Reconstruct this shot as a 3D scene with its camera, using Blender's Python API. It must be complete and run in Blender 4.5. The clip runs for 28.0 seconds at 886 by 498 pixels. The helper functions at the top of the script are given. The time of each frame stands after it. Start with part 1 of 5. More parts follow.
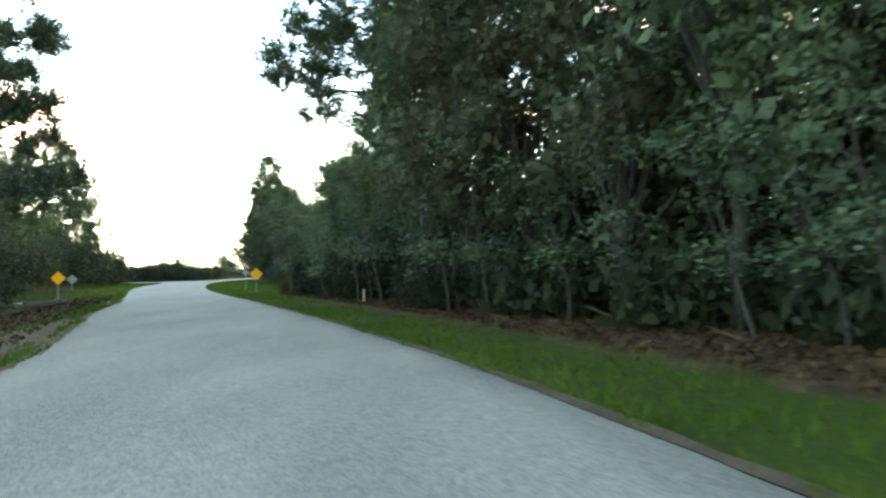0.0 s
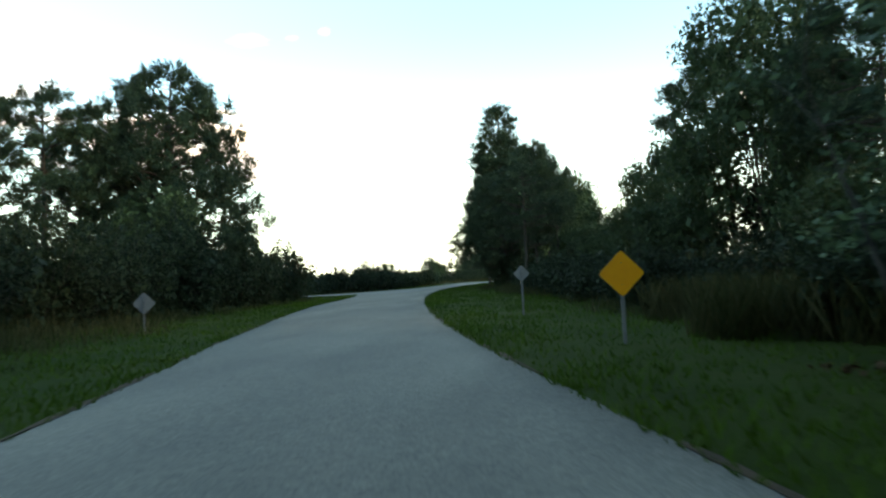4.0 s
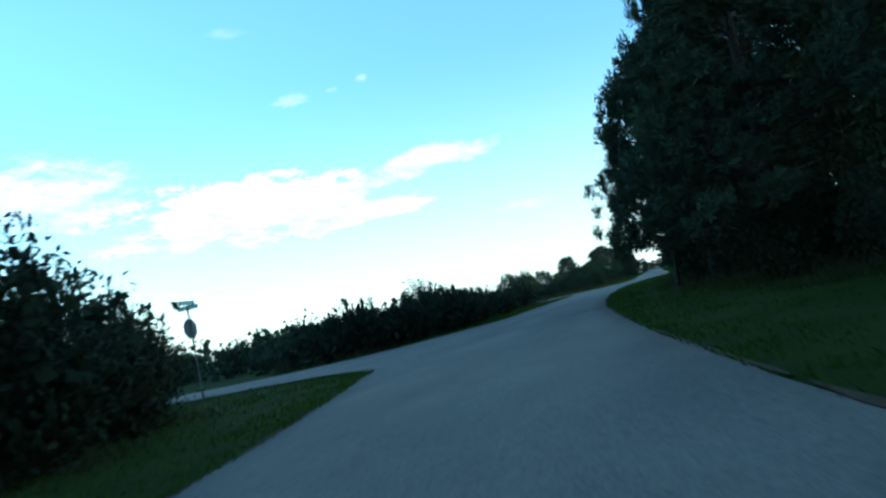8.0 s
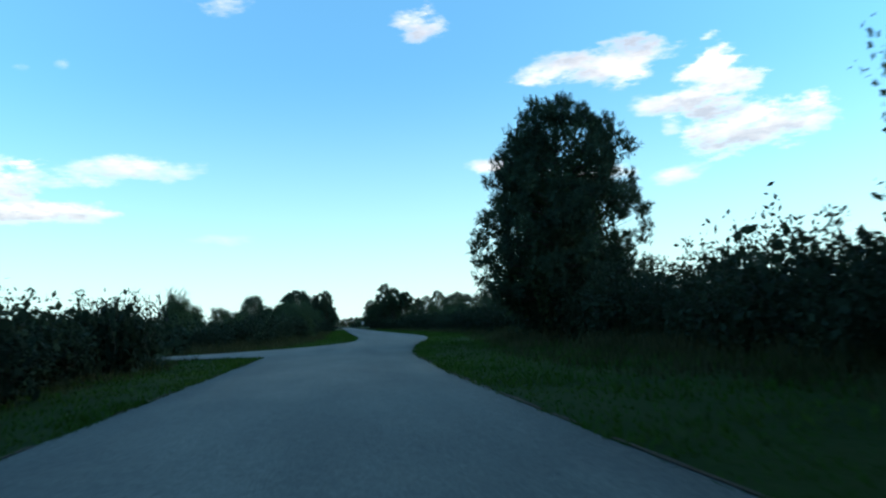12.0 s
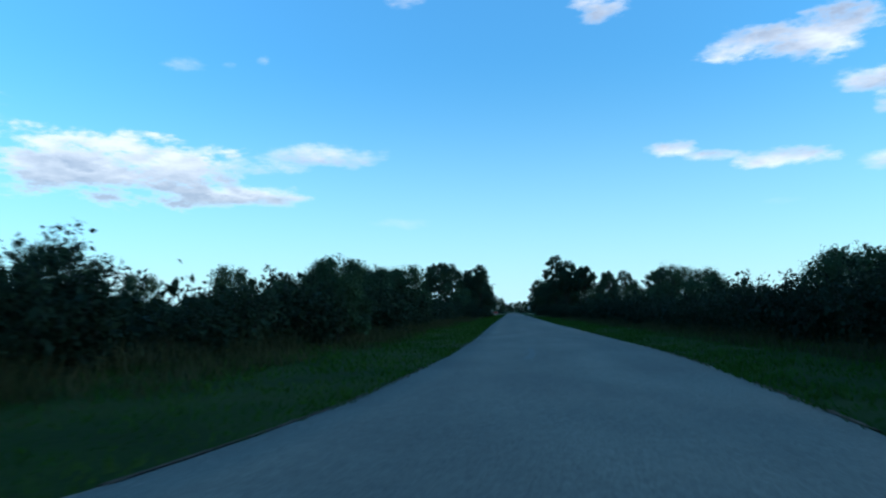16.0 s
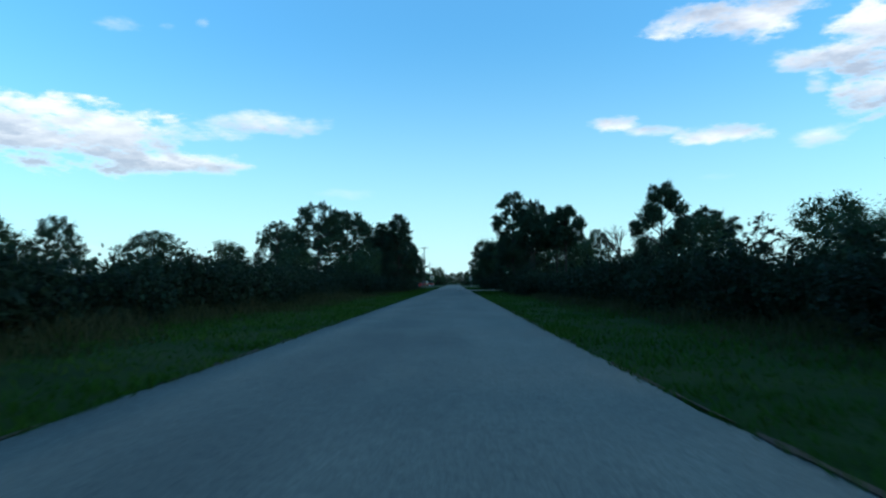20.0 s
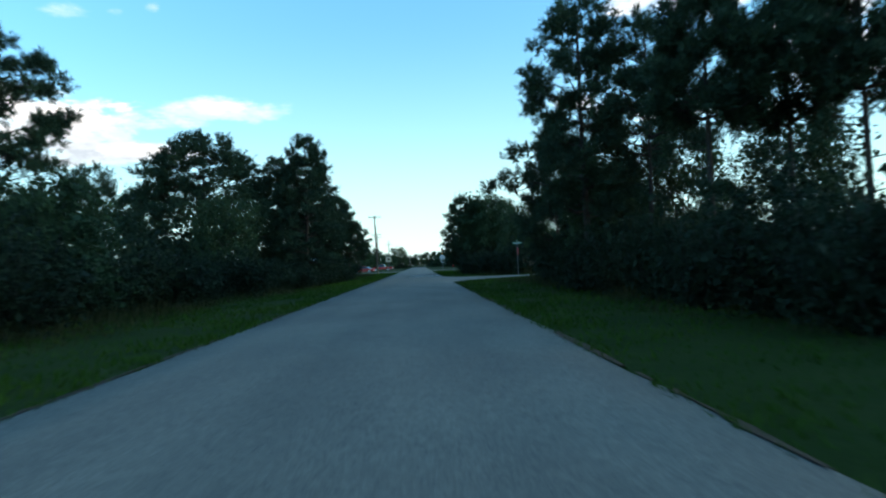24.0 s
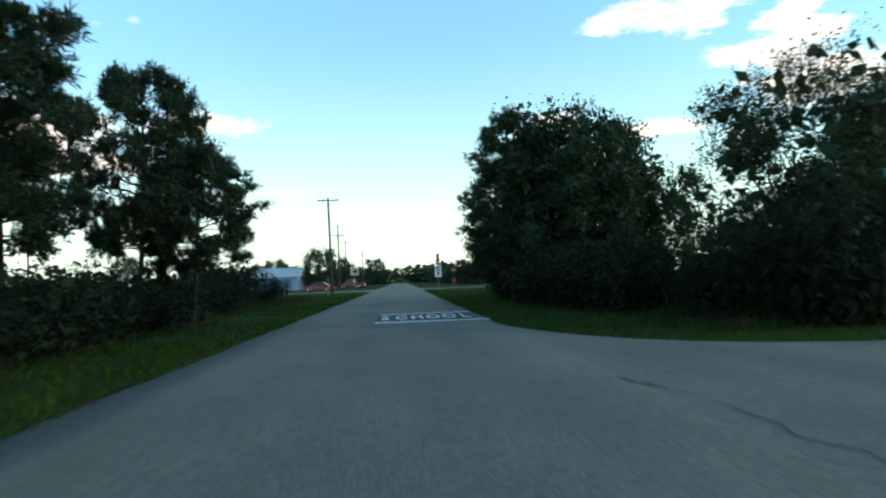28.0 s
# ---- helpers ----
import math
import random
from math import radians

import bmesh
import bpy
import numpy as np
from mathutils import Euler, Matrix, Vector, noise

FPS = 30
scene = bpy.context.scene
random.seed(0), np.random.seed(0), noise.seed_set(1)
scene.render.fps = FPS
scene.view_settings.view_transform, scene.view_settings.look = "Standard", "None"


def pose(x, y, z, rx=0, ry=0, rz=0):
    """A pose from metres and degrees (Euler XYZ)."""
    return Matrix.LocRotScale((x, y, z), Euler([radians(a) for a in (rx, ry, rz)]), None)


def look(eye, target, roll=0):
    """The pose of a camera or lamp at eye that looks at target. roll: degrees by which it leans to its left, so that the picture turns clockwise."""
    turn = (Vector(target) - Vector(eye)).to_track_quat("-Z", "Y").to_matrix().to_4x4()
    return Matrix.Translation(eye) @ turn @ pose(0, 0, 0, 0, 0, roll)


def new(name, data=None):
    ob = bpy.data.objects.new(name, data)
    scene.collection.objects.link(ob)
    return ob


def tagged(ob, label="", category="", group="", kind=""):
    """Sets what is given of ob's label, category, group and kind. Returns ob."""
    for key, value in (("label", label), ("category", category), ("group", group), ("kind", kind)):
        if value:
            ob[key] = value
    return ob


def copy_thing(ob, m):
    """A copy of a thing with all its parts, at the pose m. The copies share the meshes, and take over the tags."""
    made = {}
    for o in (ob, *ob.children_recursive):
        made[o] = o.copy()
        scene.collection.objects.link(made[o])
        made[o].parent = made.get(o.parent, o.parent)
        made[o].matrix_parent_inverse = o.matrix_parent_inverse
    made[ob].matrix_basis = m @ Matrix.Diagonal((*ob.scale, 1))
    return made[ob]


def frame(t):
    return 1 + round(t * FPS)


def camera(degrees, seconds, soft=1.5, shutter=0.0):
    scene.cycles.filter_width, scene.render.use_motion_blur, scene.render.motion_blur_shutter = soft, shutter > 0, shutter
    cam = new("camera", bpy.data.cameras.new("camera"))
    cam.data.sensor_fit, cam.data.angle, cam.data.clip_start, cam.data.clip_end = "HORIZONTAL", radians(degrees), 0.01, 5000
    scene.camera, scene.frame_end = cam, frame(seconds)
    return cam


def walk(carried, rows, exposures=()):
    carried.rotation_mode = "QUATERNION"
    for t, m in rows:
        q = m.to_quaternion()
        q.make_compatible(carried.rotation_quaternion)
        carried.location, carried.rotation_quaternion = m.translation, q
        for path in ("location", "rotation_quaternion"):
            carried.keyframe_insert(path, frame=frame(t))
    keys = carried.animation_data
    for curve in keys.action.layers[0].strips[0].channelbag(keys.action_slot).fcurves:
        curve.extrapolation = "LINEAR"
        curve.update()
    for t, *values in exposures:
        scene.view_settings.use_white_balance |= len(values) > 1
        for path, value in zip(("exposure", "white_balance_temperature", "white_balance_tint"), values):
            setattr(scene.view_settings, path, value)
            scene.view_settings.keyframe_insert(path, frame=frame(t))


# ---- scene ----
import itertools

cam = camera(63.8, 28.0, soft=2.2, shutter=0.3)
# seconds, x, y, yaw, pitch, roll of the phone held in the car, 1.2 m over the road
PATH = [
    (0, 21.48, -329.59, -4.80, 1.76, 0.54),
    (0.5, 20.96, -326.15, 3.06, 0.78, 2.11),
    (1, 20.27, -322.60, 8.12, 0.66, 1.81),
    (1.5, 19.36, -318.83, 10.16, -0.02, 4.22),
    (2, 18.26, -314.87, 11.73, -0.22, 5.45),
    (2.5, 17.06, -310.71, 13.22, 1.37, 6.67),
    (4.5, 11.51, -291.81, 10.88, 2.21, 1.93),
    (5, 10.05, -286.97, 11.87, 2.04, 2.67),
    (5.5, 8.60, -282.03, 9.80, 0.01, 3.35),
    (6, 7.12, -276.96, 8.51, -1.20, 5.06),
    (6.5, 5.60, -271.72, 10.03, -0.09, 6.92),
    (7, 4.13, -266.32, 11.43, 0.28, 6.54),
    (7.5, 2.75, -260.81, 13.45, 1.49, 5.61),
    (8, 1.46, -255.17, 17.14, 5.07, 11.97),
    (8.5, 0.15, -249.49, 10.67, 11.36, 5.42),
    (9, -1.05, -243.74, 6.05, 9.77, 3.21),
    (9.5, -2.09, -237.97, 2.40, 7.12, 5.03),
    (10, -3.01, -232.22, 0.22, 7.00, 4.67),
    (10.5, -3.76, -226.41, -2.67, 5.93, 5.73),
    (11, -4.24, -220.57, -5.10, 6.04, 5.10),
    (11.5, -4.54, -214.69, -7.39, 5.97, 4.43),
    (13.5, -4.38, -190.74, -7.95, 4.36, 0.26),
    (14, -3.78, -184.67, -6.20, 3.89, 1.96),
    (14.5, -3.16, -178.61, -3.56, 4.02, 0.99),
    (15, -2.49, -172.51, 1.03, 5.46, 0.63),
    (15.5, -1.78, -166.33, 5.69, 5.25, 1.80),
    (16, -1.13, -160.03, 5.44, 5.06, 0.68),
    (16.5, -0.66, -153.56, 2.93, 4.35, 0.45),
    (17, -0.28, -146.93, 1.68, 4.04, 1.23),
    (17.5, -0.09, -140.19, -0.18, 3.49, 0.69),
    (18, -0.01, -133.36, 0.37, 2.35, 0.61),
    (18.5, 0.21, -126.45, 0.59, 2.07, -0.77),
    (19, 0.45, -119.55, 1.42, 1.91, -0.78),
    (19.5, 0.61, -112.65, 1.10, 2.32, -0.22),
    (20, 0.65, -105.76, 0.95, 2.71, 0.41),
    (20.5, 0.73, -98.87, -0.15, 2.74, 1.03),
    (21, 0.77, -92.02, -0.08, 2.36, 1.28),
    (21.5, 0.71, -85.20, 0.08, 1.91, 1.59),
    (23.5, 0.77, -58.22, -1.16, 0.88, 3.06),
    (24, 0.78, -51.39, -1.83, 1.20, 2.40),
    (24.5, 0.75, -44.57, -2.63, 1.27, 3.21),
    (25, 0.77, -37.87, -2.85, 2.00, 3.84),
    (25.5, 0.65, -31.35, -3.42, 2.18, 3.80),
    (26, 0.67, -24.90, -3.71, 1.80, 3.38),
    (26.5, 0.71, -18.53, -3.64, 2.25, 2.66),
    (27, 0.69, -12.23, -3.68, 1.94, 2.49),
    (27.5, 0.60, -6.05, -3.22, 1.11, 2.81),
    (28, 0.46, -0.00, -3.40, 2.38, 2.10),
]
EYE = 1.2
EXPOSURES = [(0.0, 3.4, 20000, 34), (1.0, 3.1, 20000, 34), (2.0, 2.6, 19000, 31), (2.5, 2.35, 18000, 28), (4.5, 1.6, 13500, 24), (6.0, 1.15, 10500, 18), (8.0, 0.9, 7600, 13), (9.5, 0.7, 6600, 11), (11.5, 0.58, 7600, 12), (14.0, 0.4, 7500, 11), (15.5, 0.17, 6300, 9),
             (17.0, 0.14, 6150, 9), (20.0, 0.25, 6700, 9), (21.5, 0.36, 6600, 9), (23.5, 0.6, 7000, 11), (25.0, 0.92, 9900, 16), (28.0, 0.88, 10200, 17)]
walk(cam, [(t, pose(x, y, EYE, 90 + pitch, roll, yaw)) for t, x, y, yaw, pitch, roll in PATH], EXPOSURES)

# ---------------------------------------------------------------- world and sun
SUN_AZ, SUN_EL = radians(98), radians(12)      # off to the east side, low, veiled


def make_world():
    w = bpy.data.worlds.new("evening_sky")
    scene.world = w
    w.use_nodes = True
    nt = w.node_tree
    nt.nodes.clear()
    N, L = nt.nodes.new, nt.links.new

    def put(sock, v):
        if isinstance(v, bpy.types.NodeSocket):
            L(v, sock)
        else:
            sock.default_value = v

    def mth(op, a, b=0.0, c=0.0):
        n = N("ShaderNodeMath")
        n.operation = op
        for s, v in zip(n.inputs, (a, b, c)):
            put(s, v)
        return n.outputs[0]

    def mixc(f, a, b):
        n = N("ShaderNodeMix")
        n.data_type = "RGBA"
        put(n.inputs["Factor"], f)
        put(n.inputs[6], a)
        put(n.inputs[7], b)
        return n.outputs[2]

    sky = N("ShaderNodeTexSky")
    sky.sky_type, sky.sun_disc = "NISHITA", False
    sky.sun_elevation, sky.sun_rotation = SUN_EL, SUN_AZ
    sky.altitude, sky.air_density, sky.dust_density, sky.ozone_density = 0, 1.0, 0.6, 1.6
    co = N("ShaderNodeTexCoord").outputs["Generated"]
    sep = N("ShaderNodeSeparateXYZ")
    L(co, sep.inputs[0])
    az = mth("MULTIPLY", mth("ARCTAN2", mth("MULTIPLY", sep.outputs[0], -1.0), sep.outputs[1]), 57.2958)
    el = mth("MULTIPLY", mth("ARCSINE", sep.outputs[2]), 57.2958)
    ae = N("ShaderNodeCombineXYZ")
    put(ae.inputs[0], az)
    put(ae.inputs[1], mth("MULTIPLY", el, 2.8))

    def noise_tex(scale, detail, vec, rough=0.6):
        n = N("ShaderNodeTexNoise")
        n.inputs["Scale"].default_value, n.inputs["Detail"].default_value = scale, detail
        n.inputs["Roughness"].default_value = rough
        L(vec, n.inputs["Vector"])
        return n.outputs["Fac"]

    rag = mth("ADD", mth("MULTIPLY", mth("SUBTRACT", noise_tex(0.22, 7, ae.outputs[0]), 0.5), 4.2),
              mth("MULTIPLY", mth("SUBTRACT", noise_tex(0.9, 6, ae.outputs[0]), 0.5), 1.1))
    lump = noise_tex(0.33, 5, ae.outputs[0])
    total, shade = None, None
    for ca, ce, hw, hh, dens, grey in CLOUDS:
        u = mth("DIVIDE", mth("SUBTRACT", az, ca), hw)
        v = mth("DIVIDE", mth("SUBTRACT", el, ce), hh)
        d = mth("ADD", mth("MULTIPLY", u, u), mth("MULTIPLY", v, v))
        m = mth("MULTIPLY", mth("SUBTRACT", 1.0, d), 1.0)
        m = mth("MULTIPLY", mth("MULTIPLY_ADD", rag, 1.0, m), dens * 0.5)
        m = mth("MULTIPLY", mth("MAXIMUM", mth("MINIMUM", m, 1.0), 0.0), mth("LESS_THAN", d, 2.6))
        m = mth("MULTIPLY", mth("MULTIPLY", m, m), mth("MULTIPLY_ADD", m, -2.0, 3.0))
        under = mth("MULTIPLY", m, mth("MAXIMUM", mth("MINIMUM", mth("MULTIPLY_ADD", v, -0.8 * grey, mth("MULTIPLY_ADD", lump, 1.8, -0.4)), 1.0), 0.0))
        total = m if total is None else mth("MAXIMUM", total, m)
        shade = under if shade is None else mth("MAXIMUM", shade, under)
    # pale glow towards the horizon, as low haze gives it
    haze = mth("POWER", mth("MAXIMUM", mth("SUBTRACT", 1.0, mth("DIVIDE", mth("ABSOLUTE", el), 21.0)), 0.0), 2.0)
    tint = N("ShaderNodeMix")
    tint.data_type, tint.blend_type = "RGBA", "MULTIPLY"
    tint.inputs["Factor"].default_value = 1.0
    L(sky.outputs[0], tint.inputs[6])
    lift = mth("MINIMUM", mth("MAXIMUM", mth("MULTIPLY_ADD", el, 0.024, 0.88), 0.9), 1.5)
    deep = N("ShaderNodeVectorMath")
    deep.operation = "SCALE"
    deep.inputs[0].default_value = SKY_TINT[:3]
    L(lift, deep.inputs["Scale"])
    L(deep.outputs[0], tint.inputs[7])
    base = mixc(mth("MULTIPLY", haze, 0.8), tint.outputs[2], HAZE)
    cloud = mixc(shade, CLOUD_LIGHT, CLOUD_DARK)
    col = mixc(mth("MULTIPLY", total, 0.86), base, cloud)
    bg = N("ShaderNodeBackground")
    L(col, bg.inputs[0])
    bg.inputs[1].default_value = 0.1
    out = N("ShaderNodeOutputWorld")
    L(bg.outputs[0], out.inputs[0])


# azimuth (left of north positive), elevation, half width, half height in degrees, density, grey side (1 below, -1 above)
CLOUDS = [(30.7, 10.8, 11.880000000000003, 2.875, 2.3, 1), (32.0, 11.7, 3.5, 1.5, 1.6, 1), (22.6, 9.2, 7.3, 1.1, 1.6, 1), (15.0, 12.5, 5.1, 1.1, 1.1, 1), (20.9, 11.4, 5.3, 1.0, 1.1, 1), (-12.7, 12.3, 2.2, 0.7, 1.5, -1), (-15.9, 11.5, 2.6, 0.5, 1.1, -1), (-20.4, 11.0, 3.7, 0.9, 1.6, -1), (-27.7, 10.1, 2.3, 0.9, 1.0, 1),
          (-17.5, 19.2, 2.7, 1.2, 1.6, -1), (-23.0, 19.2, 5.7, 1.8, 1.8, -1), (-26.6, 15.6, 2.6, 1.0, 1.4, 1), (-30.8, 16.2, 3.3, 3.3, 2.2, 1), (-27.1, 14.0, 1.1, 1.0, 1.3, 1), (25.5, 18.7, 2.1, 0.6, 0.6, 1), (22.3, 18.9, 0.8, 0.4, 0.6, 1), (19.8, 19.4, 0.7, 0.5, 0.7, 1), (8.8, 7.1, 2.7, 0.5, 0.45, 1), (-20.3, 7.8, 1.5, 0.3, 0.3, 1),
          (11.4, 27.6, 5.7, 2.6, 1.0, 1), (7.7, 24.5, 2.2, 1.0, 1.0, 1), (-7.5, 23.5, 2.3, 1.3, 1.5, 1), (-21.7, 18.9, 2.6, 1.8, 1.6, 1), (29.9, 24.1, 1.8, 0.6, 0.3, 1), (-33.4, 13.2, 5.7, 2.2, 1.9, 1), (11.6, 12.3, 2.2, 0.4, 0.8, 1), (-7.9, 23.2, 2.4, 1.2, 1.4, 1), (30, 2.6, 4.0, 1.0, 0.7, 1), (46, 14, 9, 3, 1.0, 1), (-52, 15, 9, 4, 1.2, 1)]
SKY_TINT = (0.69, 1.64, 2.2, 1)
HAZE = (6.6, 10.1, 11.8, 1)
CLOUD_LIGHT, CLOUD_DARK = (9.6, 10.0, 10.6, 1), (4.2, 4.8, 6.0, 1)
make_world()
sun_data = bpy.data.lights.new("sun", "SUN")
sun_data.energy, sun_data.angle, sun_data.color = 0.3, radians(14), (1.0, 0.93, 0.84)
sun = new("sun", sun_data)
sun.matrix_world = look((0, 0, 0), (-math.sin(SUN_AZ) * math.cos(SUN_EL), -math.cos(SUN_AZ) * math.cos(SUN_EL), -math.sin(SUN_EL)))

# ---------------------------------------------------------------- materials
MATS = {}


def mat(name, ramp, rough=0.8, scale=6.0, fine=60.0, bump=0.3, metal=0.0, translucent=0.0, vary=0.0, island=0.0, spec=0.3):
    """A surface whose colour wanders between the ramp's colours by two scales of noise, with fine relief."""
    if name in MATS:
        return MATS[name]
    m = bpy.data.materials.new(name)
    m.use_nodes = True
    nt = m.node_tree
    N, L = nt.nodes.new, nt.links.new
    b = nt.nodes["Principled BSDF"]
    b.inputs["Roughness"].default_value, b.inputs["Metallic"].default_value = rough, metal
    b.inputs["Specular IOR Level"].default_value = spec
    co = N("ShaderNodeTexCoord").outputs["Object"]
    n1, n2 = N("ShaderNodeTexNoise"), N("ShaderNodeTexNoise")
    for n, s in ((n1, scale), (n2, fine)):
        n.inputs["Scale"].default_value, n.inputs["Detail"].default_value = s, 5
        L(co, n.inputs["Vector"])
    add = N("ShaderNodeMath")
    add.operation = "MULTIPLY_ADD"
    L(n2.outputs["Fac"], add.inputs[0])
    add.inputs[1].default_value = 0.45
    L(n1.outputs["Fac"], add.inputs[2])
    fac = add.outputs[0]
    for amount, node, sock in ((vary, "ShaderNodeObjectInfo", "Random"), (island, "ShaderNodeNewGeometry", "Random Per Island")):
        if amount:
            r = N(node)
            a = N("ShaderNodeMath")
            a.operation = "MULTIPLY_ADD"
            L(r.outputs[sock], a.inputs[0])
            a.inputs[1].default_value = amount
            L(fac, a.inputs[2])
            s = N("ShaderNodeMath")
            s.operation = "SUBTRACT"
            L(a.outputs[0], s.inputs[0])
            s.inputs[1].default_value = amount / 2
            fac = s.outputs[0]
    cr = N("ShaderNodeValToRGB")
    L(fac, cr.inputs[0])
    e = cr.color_ramp.elements
    k = len(ramp)
    while len(e) < k:
        e.new(0.5)
    for i, c in enumerate(ramp):
        e[i].position = 0.45 + 0.5 * i / max(1, k - 1)
        e[i].color = (*c, 1)
    L(cr.outputs[0], b.inputs["Base Color"])
    if bump:
        bp = N("ShaderNodeBump")
        bp.inputs["Strength"].default_value, bp.inputs["Distance"].default_value = bump, 0.02
        L(n2.outputs["Fac"], bp.inputs["Height"])
        L(bp.outputs[0], b.inputs["Normal"])
    if translucent:
        tr = N("ShaderNodeBsdfTranslucent")
        L(cr.outputs[0], tr.inputs[0])
        mx = N("ShaderNodeMixShader")
        mx.inputs[0].default_value = translucent
        L(b.outputs[0], mx.inputs[1])
        L(tr.outputs[0], mx.inputs[2])
        L(mx.outputs[0], nt.nodes["Material Output"].inputs[0])
    MATS[name] = m
    return m


def asphalt():
    """Chip-sealed road: pale aggregate in a greyer binder, faint wheel tracks and blotches drawn out along the road."""
    m = bpy.data.materials.new("worn_asphalt")
    m.use_nodes = True
    nt = m.node_tree
    N, L = nt.nodes.new, nt.links.new
    b = nt.nodes["Principled BSDF"]
    b.inputs["Roughness"].default_value, b.inputs["Specular IOR Level"].default_value = 0.92, 0.25
    co = N("ShaderNodeTexCoord").outputs["Object"]

    def noise_at(scale, stretch, detail):
        mp = N("ShaderNodeMapping")
        mp.inputs["Scale"].default_value = stretch
        L(co, mp.inputs["Vector"])
        n = N("ShaderNodeTexNoise")
        n.inputs["Scale"].default_value, n.inputs["Detail"].default_value = scale, detail
        L(mp.outputs[0], n.inputs["Vector"])
        return n.outputs["Fac"]

    def ramp(fac, a, c, lo, hi):
        r = N("ShaderNodeValToRGB")
        e = r.color_ramp.elements
        e[0].position, e[0].color, e[1].position, e[1].color = a, (*lo, 1), c, (*hi, 1)
        L(fac, r.inputs[0])
        return r.outputs[0]

    def times(a, c):
        x = N("ShaderNodeMix")
        x.data_type, x.blend_type = "RGBA", "MULTIPLY"
        x.inputs["Factor"].default_value = 1.0
        L(a, x.inputs[6])
        L(c, x.inputs[7])
        return x.outputs[2]

    vo = N("ShaderNodeTexVoronoi")
    vo.inputs["Scale"].default_value = 55
    L(co, vo.inputs["Vector"])
    sep = N("ShaderNodeSeparateColor")
    L(vo.outputs["Color"], sep.inputs[0])
    chips = ramp(sep.outputs[0], 0.1, 0.95, (0.122, 0.1, 0.08), (0.218, 0.178, 0.143))
    tracks = ramp(noise_at(0.55, (1.0, 0.05, 1.0), 3), 0.36, 0.64, (0.86, 0.87, 0.88), (1.08, 1.07, 1.06))
    blotch = ramp(noise_at(0.5, (1.0, 0.45, 1.0), 7), 0.38, 0.62, (0.86, 0.86, 0.87), (1.07, 1.07, 1.06))
    patch = ramp(noise_at(7.0, (1.0, 1.0, 1.0), 6), 0.32, 0.68, (0.91, 0.91, 0.91), (1.08, 1.075, 1.07))
    L(times(times(times(chips, tracks), blotch), patch), b.inputs["Base Color"])
    bp = N("ShaderNodeBump")
    bp.inputs["Strength"].default_value, bp.inputs["Distance"].default_value = 0.5, 0.006
    L(vo.outputs["Distance"], bp.inputs["Height"])
    L(bp.outputs[0], b.inputs["Normal"])
    MATS["worn_asphalt"] = m
    return m


ASPHALT = asphalt()
GROUND = mat("mown_grass_ground", [(0.0099, 0.0206, 0.0041), (0.0162, 0.033, 0.0059), (0.0279, 0.0392, 0.009)], rough=1, scale=0.35, fine=9, bump=0.8, spec=0.05)
BLADES = mat("grass_blades", [(0.017, 0.0504, 0.006), (0.027, 0.072, 0.009), (0.046, 0.0816, 0.014)], rough=0.85, scale=0.3, fine=3, bump=0, translucent=0.25, island=0.2, spec=0.05)
LITTER = mat("leaf_litter_soil", [(0.022, 0.0105, 0.006), (0.045, 0.021, 0.011), (0.085, 0.042, 0.024)], rough=1, scale=1.2, fine=22, bump=0.9, spec=0.05, island=0.5)
SAND = mat("sandy_shoulder", [(0.042, 0.018, 0.0085), (0.068, 0.03, 0.014), (0.105, 0.05, 0.026)], rough=1, scale=1.5, fine=40, bump=0.6)
NEEDLES = mat("pine_needles", [(0.0137, 0.032, 0.021), (0.0215, 0.0456, 0.0268), (0.0351, 0.0666, 0.0348)], rough=0.7, scale=0.5, fine=3, bump=0, translucent=0.15, vary=0.2, island=0.2, spec=0.15)
LEAVES = mat("broad_leaves", [(0.0156, 0.0358, 0.0175), (0.025, 0.052, 0.0238), (0.0413, 0.0754, 0.0315)], rough=0.7, scale=0.5, fine=3, bump=0, translucent=0.2, vary=0.22, island=0.18, spec=0.15)
WOODLEAF = mat("moist_wood_leaves", [(0.0173, 0.0489, 0.0299), (0.0288, 0.0707, 0.0388), (0.0499, 0.104, 0.0465)], rough=0.65, scale=0.5, fine=3, bump=0, translucent=0.25, vary=0.25, island=0.35, spec=0.2)
BROWNLEAF = mat("vine_hung_dry_leaves", [(0.0286, 0.0383, 0.0227), (0.0429, 0.0497, 0.0281), (0.0682, 0.0642, 0.0367)], rough=0.8, scale=0.5, fine=3, bump=0, translucent=0.2, vary=0.25, island=0.4, spec=0.1)
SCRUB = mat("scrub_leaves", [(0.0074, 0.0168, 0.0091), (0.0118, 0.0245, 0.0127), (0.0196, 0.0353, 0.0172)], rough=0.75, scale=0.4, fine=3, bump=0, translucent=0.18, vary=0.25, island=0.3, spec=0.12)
TALLGRASS = mat("tall_dry_grass", [(0.0245, 0.0313, 0.0112), (0.0396, 0.0422, 0.0168), (0.0684, 0.0598, 0.0294)], rough=0.85, scale=0.5, fine=3, bump=0, translucent=0.25, island=0.4, spec=0.05)
PLUME = mat("pale_grass_plumes", [(0.1, 0.088, 0.07), (0.15, 0.135, 0.11)], rough=0.9, scale=2, fine=9, bump=0, translucent=0.3, island=0.3, spec=0.05)
BARK = mat("pine_bark", [(0.0186, 0.01426, 0.01178), (0.0341, 0.02604, 0.0217), (0.0589, 0.04712, 0.0403)], rough=0.95, scale=5, fine=30, bump=1.0)
